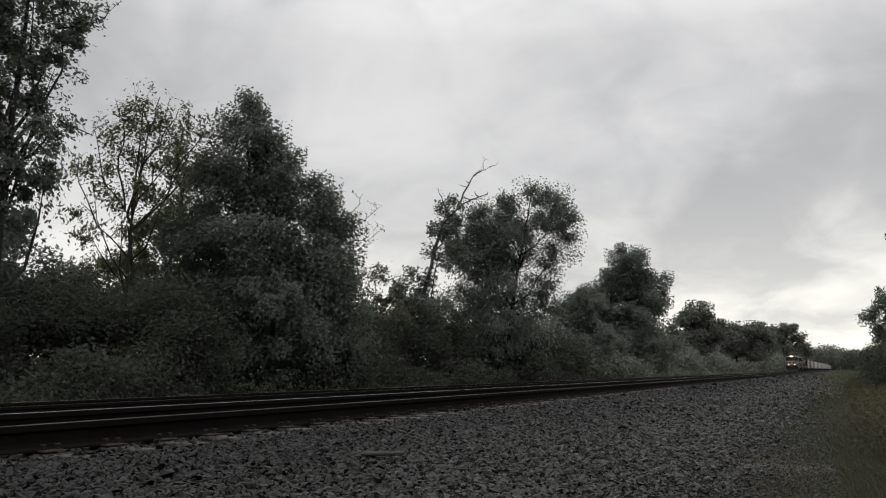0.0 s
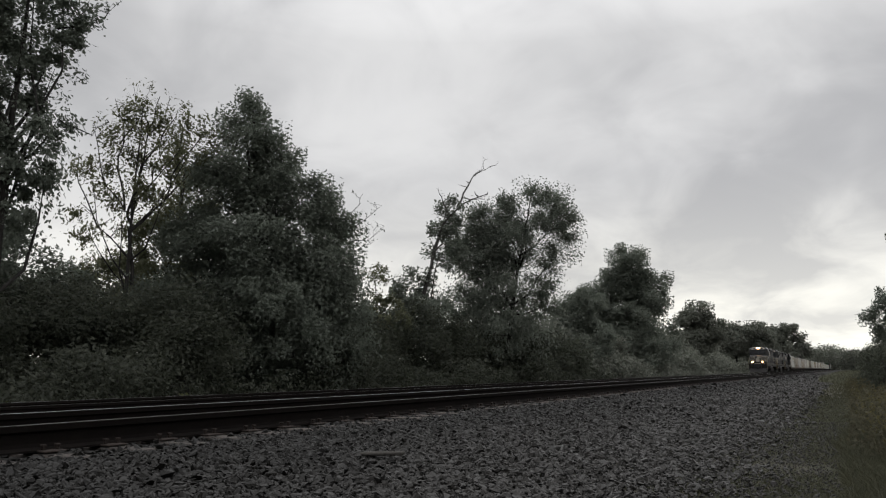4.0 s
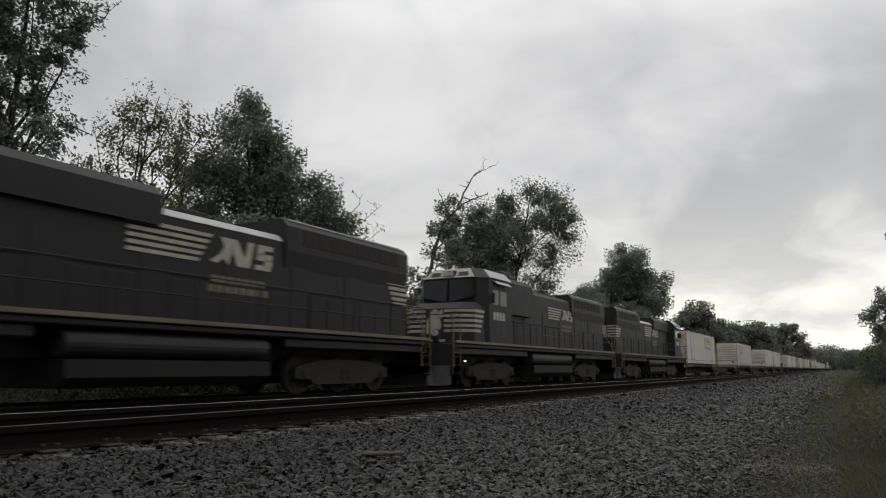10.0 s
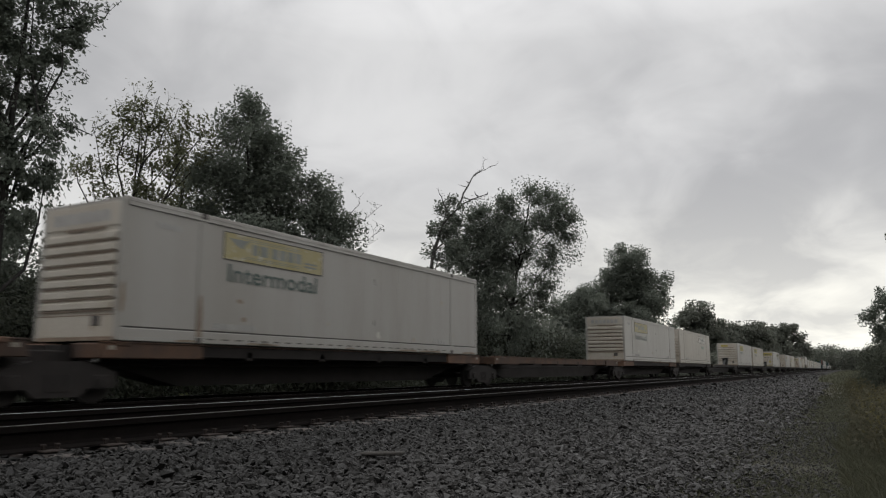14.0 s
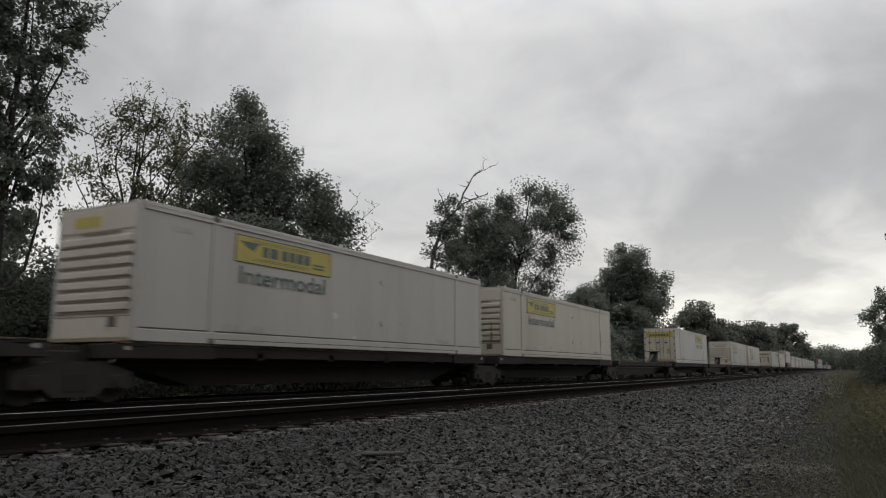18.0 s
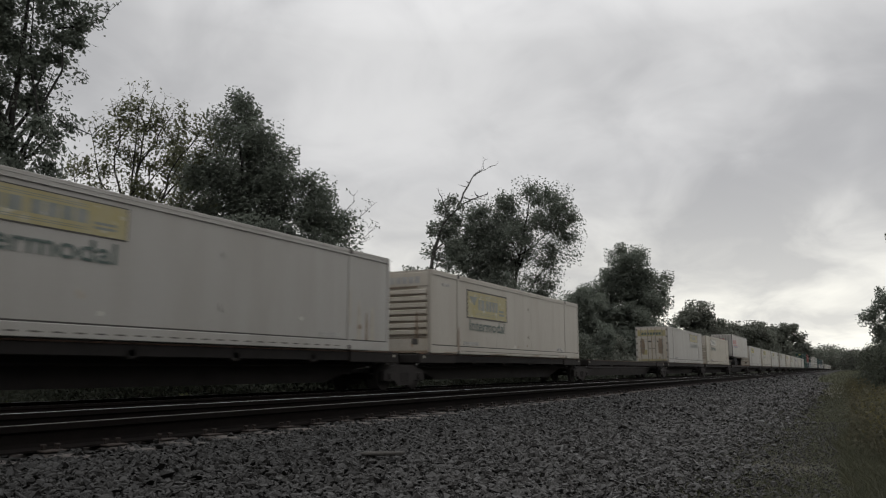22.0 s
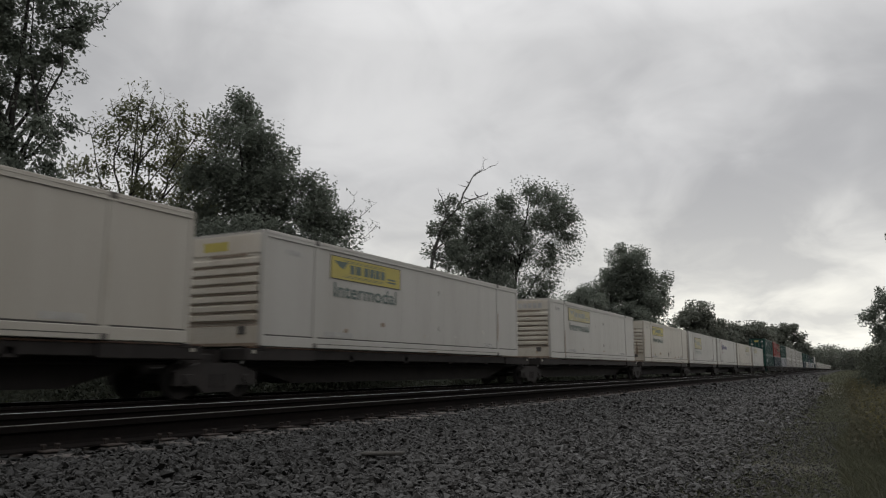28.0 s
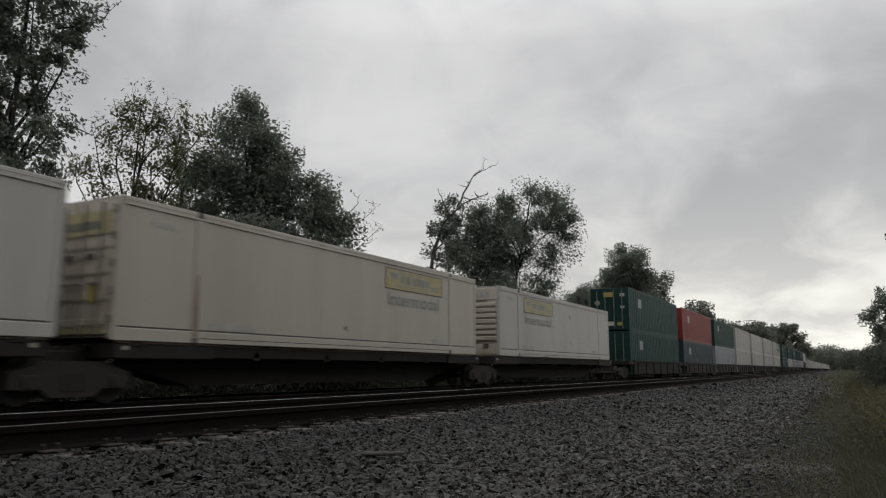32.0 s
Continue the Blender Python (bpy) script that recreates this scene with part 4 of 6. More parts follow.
    p("nose", "nose", lambda: loft(loft(bmesh.new(), plan(nose0, 1.05, 1.48, cab0 + 0.1), 1.63, plan(nose0, 1.05, 1.48, cab0 + 0.1), 2.95), plan(nose0, 1.05, 1.48, cab0 + 0.1), 2.95,
                                   plan(nose0 + 0.5, 0.95, 1.25, cab0 + 0.1), 3.22), M_BLACK)
    p("cab", "cab", lambda: loft(bmesh.new(), plan(cab0, 1.2, 1.54, cab1), 1.63, plan(cab0, 1.2, 1.54, cab1), roof - 0.42), M_BLACK)
    p("cab_roof", "roof", lambda: loft(bmesh.new(), plan(cab0 - 0.05, 1.2, 1.57, cab1), roof - 0.42, plan(cab0 + 0.28, 0.85, 1.15, cab1), roof), M_BLACK)
    p("brow", "brow", lambda: slab([(-1.14, cab0 - 0.055, roof - 0.41), (1.14, cab0 - 0.055, roof - 0.41), (0.83, cab0 + 0.25, roof - 0.02), (-0.83, cab0 + 0.25, roof - 0.02)], (0, -0.02, 0.015)), M_STRIPE, "whitish panel above the windscreen")
    for s in (-1, 1):
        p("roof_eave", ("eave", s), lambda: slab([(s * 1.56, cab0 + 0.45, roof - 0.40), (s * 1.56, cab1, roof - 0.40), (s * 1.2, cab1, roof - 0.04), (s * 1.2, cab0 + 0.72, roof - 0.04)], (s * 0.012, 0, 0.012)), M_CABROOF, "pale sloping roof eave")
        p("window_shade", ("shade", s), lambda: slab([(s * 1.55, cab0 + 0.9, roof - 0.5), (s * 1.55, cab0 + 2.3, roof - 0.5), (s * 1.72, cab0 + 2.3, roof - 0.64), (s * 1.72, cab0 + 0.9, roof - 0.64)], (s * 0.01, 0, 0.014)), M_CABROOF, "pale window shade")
        p("windscreen", ("wind", s), lambda: slab([(s * 0.06, cab0 - 0.14, 3.28), (s * 1.16, cab0 - 0.12, 3.5), (s * 1.1, cab0 - 0.035, roof - 0.47), (s * 0.06, cab0 - 0.035, roof - 0.47)], (0, -0.012, 0)), M_WINDOW)
        for k, (a, b) in enumerate(((0.8, 1.35), (1.5, 2.15))):
            p("side_window", ("side", s, k), lambda: boxes((s * 1.535, s * 1.55, cab0 + a, cab0 + b, 3.2, 3.8), bevel=0.006), M_WINDOW)
        p("cab_door", ("cdoor", s), lambda: boxes((s * 1.53, s * 1.547, cab0 + 0.02 + 0.45, cab0 + 1.0, 1.68, 2.4), bevel=0.004), M_BLACK)
        p("mirror", ("mirror", s), lambda: boxes((s * 1.56, s * 1.7, cab0 + 0.62, cab0 + 0.66, 3.25, 3.65), bevel=0.01), M_BLACK)
        p("number_board", ("board", s), lambda: slab([(s * 0.4, cab0 + 0.0, roof - 0.34), (s * 0.86, cab0 + 0.0, roof - 0.34), (s * 0.8, cab0 + 0.13, roof - 0.18), (s * 0.4, cab0 + 0.13, roof - 0.18)], (0, -0.04, 0.03)), M_BLACK)
        for k in range(4):
            p("road_mark", ("mark", s, k), lambda: boxes((s * 1.541, s * 1.547, cab0 + 0.85 + k * 0.3, cab0 + 1.05 + k * 0.3, 2.6, 2.92)), M_CODE)
        for k in range(5):
            z0, z1 = 2.05 + k * 0.19, 2.15 + k * 0.19
            p("nose_stripe", ("nstripe", s, k), lambda: boxes((s * 1.482, s * 1.49, nose0 + 0.46, cab0 + 0.1 - 0.09 * (4 - k), z0, z1)), M_STRIPE, "white stripe round the nose")
            p("nose_stripe", ("cstripe", s, k), lambda: slab([(s * 1.06, nose0, z0), (s * 1.488, nose0 + 0.45, z0), (s * 1.488, nose0 + 0.45, z1), (s * 1.06, nose0, z1)], (s * 0.006, -0.006, 0)), M_STRIPE, "white stripe round the nose")
            p("nose_stripe", ("fstripe", s, k), lambda: boxes((s * 0.4, s * 1.055, nose0 - 0.012, nose0 - 0.004, z0, z1)), M_STRIPE, "white stripe round the nose")
    p("nose_emblem", "emblem", lambda: prism(prism(bmesh.new(), [(-0.36, 2.0), (0.2, 2.0), (0.3, 2.35), (0.12, 2.92), (-0.1, 2.92), (-0.34, 2.5)], nose0 - 0.016, nose0 - 0.008), [(0.12, 2.5), (0.38, 2.65), (0.34, 2.92), (0.2, 2.86)], nose0 - 0.016, nose0 - 0.008), M_STRIPE, "white emblem patch")
    glow = M_BOWL if lit else M_LENS
    for s in (-1, 1):
        h = p("headlight", ("head", s, lit), lambda: cyl(bmesh.new(), (s * 0.12, cab0 - 0.06, roof - 0.22), 0.115, 0.06, "y", 18), glow, "lit headlight" if lit else "dark headlight")
        d = p("ditch_light", ("ditch", s, lit), lambda: cyl(bmesh.new(), (s * 0.8, -0.04, 1.95), 0.115, 0.07, "y", 18), glow, "lit ditch light" if lit else "dark ditch light")
        if lit:
            p("bulb", ("hbulb", s), lambda: cyl(bmesh.new(), (s * 0.12, cab0 - 0.095, roof - 0.22), 0.08, 0.02, "y", 14), M_LAMP, "", h)
            p("bulb", ("dbulb", s), lambda: cyl(bmesh.new(), (s * 0.8, -0.08, 1.95), 0.07, 0.02, "y", 14), M_LAMP, "", d)
        p("ditch_bracket", ("dbr", s), lambda: boxes((s * 0.67, s * 0.93, 0.0, 0.12, 1.62, 2.08), bevel=0.02), M_BLACK)
    p("headlight_box", "hbox", lambda: boxes((-0.28, 0.28, cab0 - 0.04, cab0 + 0.14, roof - 0.34, roof - 0.1), bevel=0.02), M_BLACK)
    p("front_rail", "frail", lambda: MAKE_rail([((-1.4, 0.08, 2.62), (1.4, 0.08, 2.62)), ((-0.5, 0.08, 1.63), (-0.5, 0.08, 2.62)), ((0.5, 0.08, 1.63), (0.5, 0.08, 2.62)), ((-1.4, 0.08, 1.63), (-1.4, 0.08, 2.62)), ((1.4, 0.08, 1.63), (1.4, 0.08, 2.62))], 0.018), M_BLACK)
    p("white_pilot_edge", "pedge", lambda: boxes((-1.15, 1.15, 0.085, 0.098, 1.635, 1.72)), M_STRIPE)
    # hood
    if kind == "square_cab":
        p("hood", "hood", lambda: hood_bm(0.98, cab1, L - 0.8, 1.63, 4.12), M_BLACK)
        p("inverter_housing", "inv", lambda: hood_bm(1.12, cab1, 10.2, 3.68, 4.55, 0.22), M_BLACK)
        p("roof_walk", "rwalk", lambda: boxes((-0.75, 0.75, 10.25, 14.2, 4.125, 4.16), bevel=0.01), M_CABROOF, "lighter hood roof strip")
        p("radiator", "rad", lambda: flare_bm(14.3, L - 0.85, 4.6), M_BLACK)
        logo0, fans, ks = 9.3, (15.4, 17.0, 18.6), 1.0
    else:
        p("hood", "hood", lambda: hood_bm(0.98, cab1, L - 0.8, 1.63, 4.3), M_BLACK)
        p("inverter_housing", "inv", lambda: hood_bm(1.2, cab1, 8.6, 3.0, 4.56, 0.2), M_BLACK)
        p("roof_walk", "rwalk", lambda: boxes((-0.6, 0.6, 8.7, 13.4, 4.305, 4.42), bevel=0.03), M_BLACK)
        p("radiator", "rad", lambda: flare_bm(14.6, L - 0.5, 4.62), M_BLACK)
        logo0, fans, ks = 11.05, (16.0, 18.6), 0.84
    for k, y in enumerate(fans):
        p("roof_fan", ("fan", k), lambda: cyl(bmesh.new(), (0, y, 4.66), 0.6, 0.1, "z", 20), M_UNDER)
    for s in (-1, 1):
        p("radiator_edge", ("redge", s), lambda: boxes((s * 0.85, s * 0.92, fans[0] - 0.9, L - 1.1, 4.58, 4.625)), M_CABROOF, "pale strip along the roof edge")
        p("radiator_grille", ("grille", s), lambda: boxes(*[(s * 1.055, s * 1.072, 15.0 + k * 0.62, 15.5 + k * 0.62, 3.95, 4.4) for k in range(8)], bevel=0.004), M_UNDER)
        y = cab1 + 0.25
        k = 0
        while y < L - 1.9:
            p("hood_door", ("hdoor", s, k), lambda: boxes((s * 0.978, s * 0.998, y, y + 0.72, 1.72, 2.62 if k % 3 else 3.35), bevel=0.008), M_BLACK)
            y += 0.8
            k += 1
        if kind == "square_cab":
            p("roof_chamfer", ("cham", s), lambda: slab([(s * 0.99, 10.25, 3.95), (s * 0.99, 14.25, 3.95), (s * 0.81, 14.25, 4.13), (s * 0.81, 10.25, 4.13)], (s * 0.008, 0, 0.008)), M_CABROOF, "pale sloping edge of the hood roof")
        p("hood_seam", ("hseam", s), lambda: boxes((s * 0.985, s * 1.005, cab1, L - 1.0, 2.7, 2.73)), M_TANK)
        for k in range(5):
            z = 3.42 + (k * 0.15 - 0.35) * ks
            p("side_stripe", ("sstripe", s, k), lambda: _bars(s, *turned(s, logo0 + k * 0.0 + 0.1, logo0 + 2.05 + k * 0.09), z, z + 0.085 * ks, 0.06 * s * ks), M_STRIPE, "white flag stripe")
        for k in range(3):
            p("side_emblem", ("semb", s, k), lambda: emblem_bm(s, k, lambda v: turned(s, logo0 + v, 0)[0], ks), M_STRIPE, "white angular emblem shape")
        for k in range(7):
            p("name_bar", ("nbar", s, k), lambda: boxes((s * 1.0, s * 1.006, *turned(s, logo0 + 2.5 + k * 0.26, logo0 + 2.7 + k * 0.26), 3.42 - 0.76 * ks, 3.42 - 0.6 * ks)), M_DULL)
        for k in range(8):
            p("name_bar", ("nbar2", s, k), lambda: boxes((s * 1.0, s * 1.006, *turned(s, logo0 + 2.4 + k * 0.26, logo0 + 2.6 + k * 0.26), 3.42 - 0.99 * ks, 3.42 - 0.83 * ks)), M_DULL)
        for k in range(5 if kind == "square_cab" else 0):
            z0 = 2.7 + k * 0.165
            p("end_stripe", ("estr", s, k), lambda: boxes((s * 0.985, s * 1.004, L - 1.62 - k * 0.1, L - 0.82, z0, z0 + 0.1)), M_STRIPE, "white end stripe")
            p("end_stripe", ("estr2", s, k), lambda: boxes((s * 0.42, s * 0.985, L - 0.8, L - 0.793, z0, z0 + 0.1)), M_STRIPE, "white end stripe")
        # handrails along the walkway
        for k in range(9):
            y = cab1 + 0.3 + k * (L - cab1 - 0.9) / 8
            p("stanchion", ("stan", s, k), lambda: MAKE_rail([((s * 1.5, y, 1.63), (s * 1.5, y, 2.66))], 0.02), M_BLACK)
        p("handrail", ("hand", s), lambda: MAKE_rail([((s * 1.5, cab1 + 0.2, 2.66), (s * 1.5, L - 0.4, 2.66)), ((s * 1.5, cab1 + 0.2, 2.2), (s * 1.5, L - 0.4, 2.2))], 0.016), M_BLACK)
        p("air_tank", ("air", s), lambda: cyl(bmesh.new(), (s * 1.14, 10.7, 1.15), 0.27, 5.4, "y", 20), M_AIR)
        p("step_lamp", ("slamp", s), lambda: boxes((s * 1.5, s * 1.52, 0.9, 1.05, 0.93, 0.97)), M_DIM)
    p("fuel_tank", "tank", lambda: prism(bmesh.new(), [(-1.45, 0.84), (-1.45, 0.5), (-1.15, 0.3), (1.15, 0.3), (1.45, 0.5), (1.45, 0.84)], 8.0, 13.4), M_TANK)
    p("exhaust_outlet", "stack", lambda: boxes((-0.3, 0.3, 11.4, 12.3, 4.1, 4.4), bevel=0.03), M_UNDER)
    if kind == "square_cab":
        p("end_block", "eblock", lambda: boxes((-0.36, 0.36, L - 0.8, L - 0.792, 2.7, 3.46)), M_STRIPE, "white block between the end stripes")
    for s in (-1, 1):
        p("corner_rail", ("crail", s), lambda: MAKE_rail([((s * 0.96, L - 0.72, 2.62), (s * 1.1, L - 0.5, 2.55)), ((s * 1.1, L - 0.5, 2.55), (s * 1.42, L - 0.3, 1.95)), ((s * 1.42, L - 0.3, 1.95), (s * 1.44, L - 0.28, 1.2))], 0.024), M_STEP, "worn yellow bent rail at the hood's end")
    p("horn", "horn", lambda: cyl(cyl(bmesh.new(), (0.5, cab1 + 1.0, 4.72), 0.06, 0.5, "y", 10, 0.1), (0.65, cab1 + 1.0, 4.72), 0.05, 0.4, "y", 10, 0.09), M_UNDER)
    truck(lo, 4.3, 3, 0.53, 1.85)
    truck(lo, L - 4.3, 3, 0.53, 1.85)
    return lo


def emblem_bm(s, k, at, ks):
    """Angular white shapes: a leaning head, a zigzag and a bent ribbon."""
    x0, x1 = (1.003, 1.009) if s > 0 else (-1.009, -1.003)
    bm = bmesh.new()

    def shape(points):
        prism(bm, [(at(y), 3.42 + (z - 3.3) * ks) for y, z in points], x0, x1, "x")

    if k == 0:
        shape([(2.42, 3.02), (2.62, 2.98), (2.85, 3.12), (3.0, 2.98), (3.1, 3.3), (3.02, 3.62), (2.72, 3.62), (2.86, 3.4), (2.7, 3.2)])
    elif k == 1:
        shape([(3.0, 3.62), (3.26, 3.62), (3.56, 3.2), (3.48, 2.98), (3.3, 2.98)])
        shape([(3.5, 2.98), (3.72, 2.98), (3.86, 3.62), (3.64, 3.62)])
    else:
        for y0, y1, z0, z1 in ((3.9, 4.46, 2.98, 3.11), (4.22, 4.5, 3.1, 3.25), (3.94, 4.5, 3.22, 3.4), (3.94, 4.2, 3.37, 3.5), (3.97, 4.52, 3.49, 3.62)):
            shape([(y0, z0), (y1, z0), (y1 + 0.03, z1), (y0 + 0.03, z1)])
    return bm


def plan(y0, half_front, half, y1):
    """A cab's outline from above, with slanted front corners."""
    return [(-half_front, y0), (half_front, y0), (half, y0 + 0.45), (half, y1), (-half, y1), (-half, y0 + 0.45)]


def loft(bm, low, z0, high, z1):
    a, b = [bm.verts.new((*q, z0)) for q in low], [bm.verts.new((*q, z1)) for q in high]
    n = len(low)
    fs = [bm.faces.new(a), bm.faces.new(b)] + [bm.faces.new((a[i], a[(i + 1) % n], b[(i + 1) % n], b[i])) for i in range(n)]
    bmesh.ops.recalc_face_normals(bm, faces=fs)
    return bm


def slab(points, thick):
    bm = bmesh.new()
    d = Vector(thick)
    a, b = [bm.verts.new(q) for q in points], [bm.verts.new(Vector(q) + d) for q in points]
    n = len(points)
    bm.faces.new(a), bm.faces.new(b)
    for i in range(n):
        bm.faces.new((a[i], a[(i + 1) % n], b[(i + 1) % n], b[i]))
    bmesh.ops.recalc_face_normals(bm, faces=bm.faces)
    return bm


def _bars(s, y0, y1, z0, z1, slant):
    bm = bmesh.new()
    slanted_bar(bm, s * 1.003 if s > 0 else -1.009, y0, y1, z0, z1, slant)
    return bm


def MAKE_rail(lines, r):
    bm = bmesh.new()
    for a, b in lines:
        a, b = Vector(a), Vector(b)
        d = b - a
        bmesh.ops.create_cone(bm, cap_ends=True, segments=8, radius1=r, radius2=r, depth=d.length,
                              matrix=Matrix.Translation((a + b) / 2) @ d.to_track_quat("Z", "Y").to_matrix().to_4x4())
    return bm


locomotive(238.75, "lead black road locomotive with lit headlights and white nose stripes", "square_cab", True)
locomotive(261.6, "black road locomotive with white flag emblem, lights off", "round_cab", False)
locomotive(284.3, "black road locomotive running long hood first", "square_cab", False, True)

# -- containers --
CL, CW, CH = 16.154, 2.591, 2.896
FLOOR = 1.21


def word_mesh(text, width, height, material):
    key = ("word", text, width, height, material.name)
    if key not in MESHES:
        cu = bpy.data.curves.new("word", "FONT")
        cu.body, cu.extrude, cu.offset = text, 0.0, 0.012
        ob = bpy.data.objects.new("word", cu)
        me = bpy.data.meshes.new_from_object(ob)
        bpy.data.objects.remove(ob)
        vs = np.array([v.co[:] for v in me.vertices])
        lo, hi = vs.min(0), vs.max(0)
        for v in me.vertices:
            x = (v.co.x - lo[0]) / (hi[0] - lo[0]) * width
            y = (v.co.y - lo[1]) / (hi[1] - lo[1]) * height
            v.co = (0.0, x, y)
        me.materials.clear()
        me.materials.append(material)
        MESHES[key] = me
    return MESHES[key]


def box_body_bm():
    """Side walls with a slightly sunk panel between posts and rails, and the floor."""
    h, e = CW / 2, 0.02
    return boxes((-h + e, h - e, 0.05, CL - 0.05, 0.06, CH - 0.03), bevel=0.01)


def container(u, label, paint, front="ribs", sign=None, sign_at=2.75, word=True, z=FLOOR, simple=False, grp="containers on the train", big=False):
    c = mover("shipping_container", u, FAR_Z + z, label, "container", grp)
    H = CW / 2

    def p(name, key, maker, material, lab="", m=None):
        return part(name, shared(("box", key, material.name), maker, material), parent=c, label=lab, m=m)

    p("body", "body", box_body_bm, paint)
    p("roof", "roof", lambda: boxes((-H + 0.03, H - 0.03, 0.04, CL - 0.04, CH - 0.04, CH - 0.005), *[(-H + 0.1, H - 0.1, 0.6 + k * 1.2, 0.75 + k * 1.2, CH - 0.02, CH + 0.006) for k in range(13)], bevel=0.004), paint)
    for s in (-1, 1):
        p("top_rail", ("top", s), lambda: boxes((s * (H - 0.05), s * (H + 0.004), 0.06, CL - 0.06, CH - 0.16, CH), bevel=0.01), paint)
        p("bottom_rail", ("bot", s), lambda: boxes((s * (H - 0.06), s * (H + 0.006), 0.06, CL - 0.06, 0.0, 0.26), bevel=0.012), paint)
        p("top_rail_ridge", ("ridge", s), lambda: boxes((s * (H - 0.03), s * (H + 0.010), 0.07, CL - 0.07, CH - 0.175, CH - 0.15), (s * (H - 0.03), s * (H + 0.010), 0.07, CL - 0.07, CH - 0.085, CH - 0.06), bevel=0.004), paint)
        p("rail_groove", ("groove", s), lambda: boxes((s * (H - 0.02), s * (H - 0.01), 0.1, CL - 0.1, 0.262, 0.297)), M_LINE)
        if not simple:
            tagged(p("rail_slots", ("lip", s), lambda: boxes(*[(s * (H - 0.03), s * (H + 0.0085), 2.35 + q * 0.44, 2.57 + q * 0.44, 0.085, 0.115) for q in range(26)]), M_SEAM), kind="stuff") if paint is M_WHITE2 else p("rail_line", ("line", s), lambda: boxes((s * (H - 0.03), s * (H + 0.0085), 2.25, CL - 2.25, 0.1, 0.118)), M_LINE)
        for k, y in enumerate((0.06, CL - 0.06)):
            p("corner_post", ("post", s, k), lambda: boxes((s * (H - 0.13), s * (H + 0.004), y - 0.06, y + 0.06, 0.02, CH - 0.01), bevel=0.01), paint)
        for k, y in enumerate((2.1, CL - 2.1)):
            p("lifting_post", ("lift", s, k), lambda: boxes((s * (H - 0.02), s * (H + 0.005), y - 0.09, y + 0.09, 0.02, CH - 0.005), bevel=0.006), paint)
            p("lifting_casting", ("cast", s, k), lambda: boxes((s * (H - 0.06), s * (H + 0.012), y - 0.09, y + 0.09, CH - 0.13, CH + 0.004), bevel=0.01), M_SEAM, "dark corner casting")
            p("post_foot", ("foot", s, k), lambda: boxes((s * (H - 0.06), s * (H + 0.010), y - 0.09, y + 0.09, -0.01, 0.13), bevel=0.01), M_SEAM, "dark corner casting")
        if not simple:
            for k in range(13):
                y = 2.75 + k * 0.95
                p("panel_joint", ("joint", s, k), lambda: boxes((s * (H - 0.022), s * (H - 0.0185), y, y + 0.022, 0.24, CH - 0.17)), paint)
    if front == "ribs":
        p("front_wall", "fw", lambda: boxes((-H + 0.1, H - 0.1, 0.03, 0.07, 0.08, CH - 0.08), bevel=0.005), M_RIB)
        for k in range(7):
            z0 = 0.62 + k * 0.235
            p("front_rib", ("rib", k), lambda: prism(bmesh.new(), [(0.03, z0), (-0.022, z0 + 0.03), (-0.022, z0 + 0.15), (0.03, z0 + 0.19)], -H + 0.16, H - 0.16, "x"), M_RIB)
            # thin brown strip that paints the shadow beneath the rib
            p("front_groove", ("groove", k), lambda: boxes((-H + 0.14, H - 0.14, -0.006, 0.04, z0 - 0.03, z0 - 0.008)), M_RUSTSHADE)
        p("header_panel", "head", lambda: boxes((-H + 0.12, H - 0.12, 0.0, 0.05, 2.32, CH - 0.09), bevel=0.01), M_RIB)
        p("sill_panel", "sill", lambda: boxes((-H + 0.12, H - 0.12, -0.01, 0.05, 0.08, 0.5), bevel=0.01), M_RIB)
        for k, (x, w, lo, hi) in enumerate(((-0.78, 0.09, 0.32, 1.3), (0.76, 0.07, 0.4, 1.45)) if paint in (W3, W4) else ()):
            p("rust_streak", ("streak", k), lambda: prism(bmesh.new(), [(x - w * 0.6, lo), (x + w * 0.7, lo + 0.05), (x + w, lo + 0.4), (x + w * 0.5, hi - 0.3), (x + w * 0.3, hi), (x - w * 0.3, hi - 0.1), (x - w * 0.5, lo + 0.6), (x - w, lo + 0.3)], -0.029, -0.024), M_RUSTMARK, "brown rust down the ribs")
        p("front_lip", "flip", lambda: boxes((-H + 0.1, H - 0.1, -0.02, 0.03, 0.0, 0.08), bevel=0.006), M_RUSTMARK)
        p("header_line", "hline", lambda: boxes((-0.5, 0.75, -0.012, 0.0, 2.26, 2.31)), M_RUSTSHADE)
        p("service_box", "svc", lambda: boxes((0.55, 0.8, -0.03, 0.03, 0.3, 0.5), bevel=0.01), M_SEAM)
        p("front_sill_line", "sline", lambda: boxes((-H + 0.12, H - 0.12, -0.013, -0.008, 0.5, 0.525)), M_RUSTSHADE)
        if sign is M_YELLOW:
            p("header_sign", "hsign", lambda: boxes((-0.75, 0.1, -0.006, 0.0, 2.42, 2.66)), sign, "yellow header plate")
        else:
            for k in range(7):
                p("header_bar", ("hbar", k), lambda: boxes((-0.9 + k * 0.26, -0.7 + k * 0.26, -0.006, 0.0, 2.42, 2.66)), M_CODE)
    else:
        for s in (-1, 1):
            p("door", ("door", s), lambda: boxes((s * 0.01, s * (H - 0.1), 0.0, 0.05, 0.12, CH - 0.1), *[(s * 0.05, s * (H - 0.14), -0.02, 0.02, 0.3 + k * 0.52, 0.42 + k * 0.52) for k in range(5)], bevel=0.006), M_RIB)
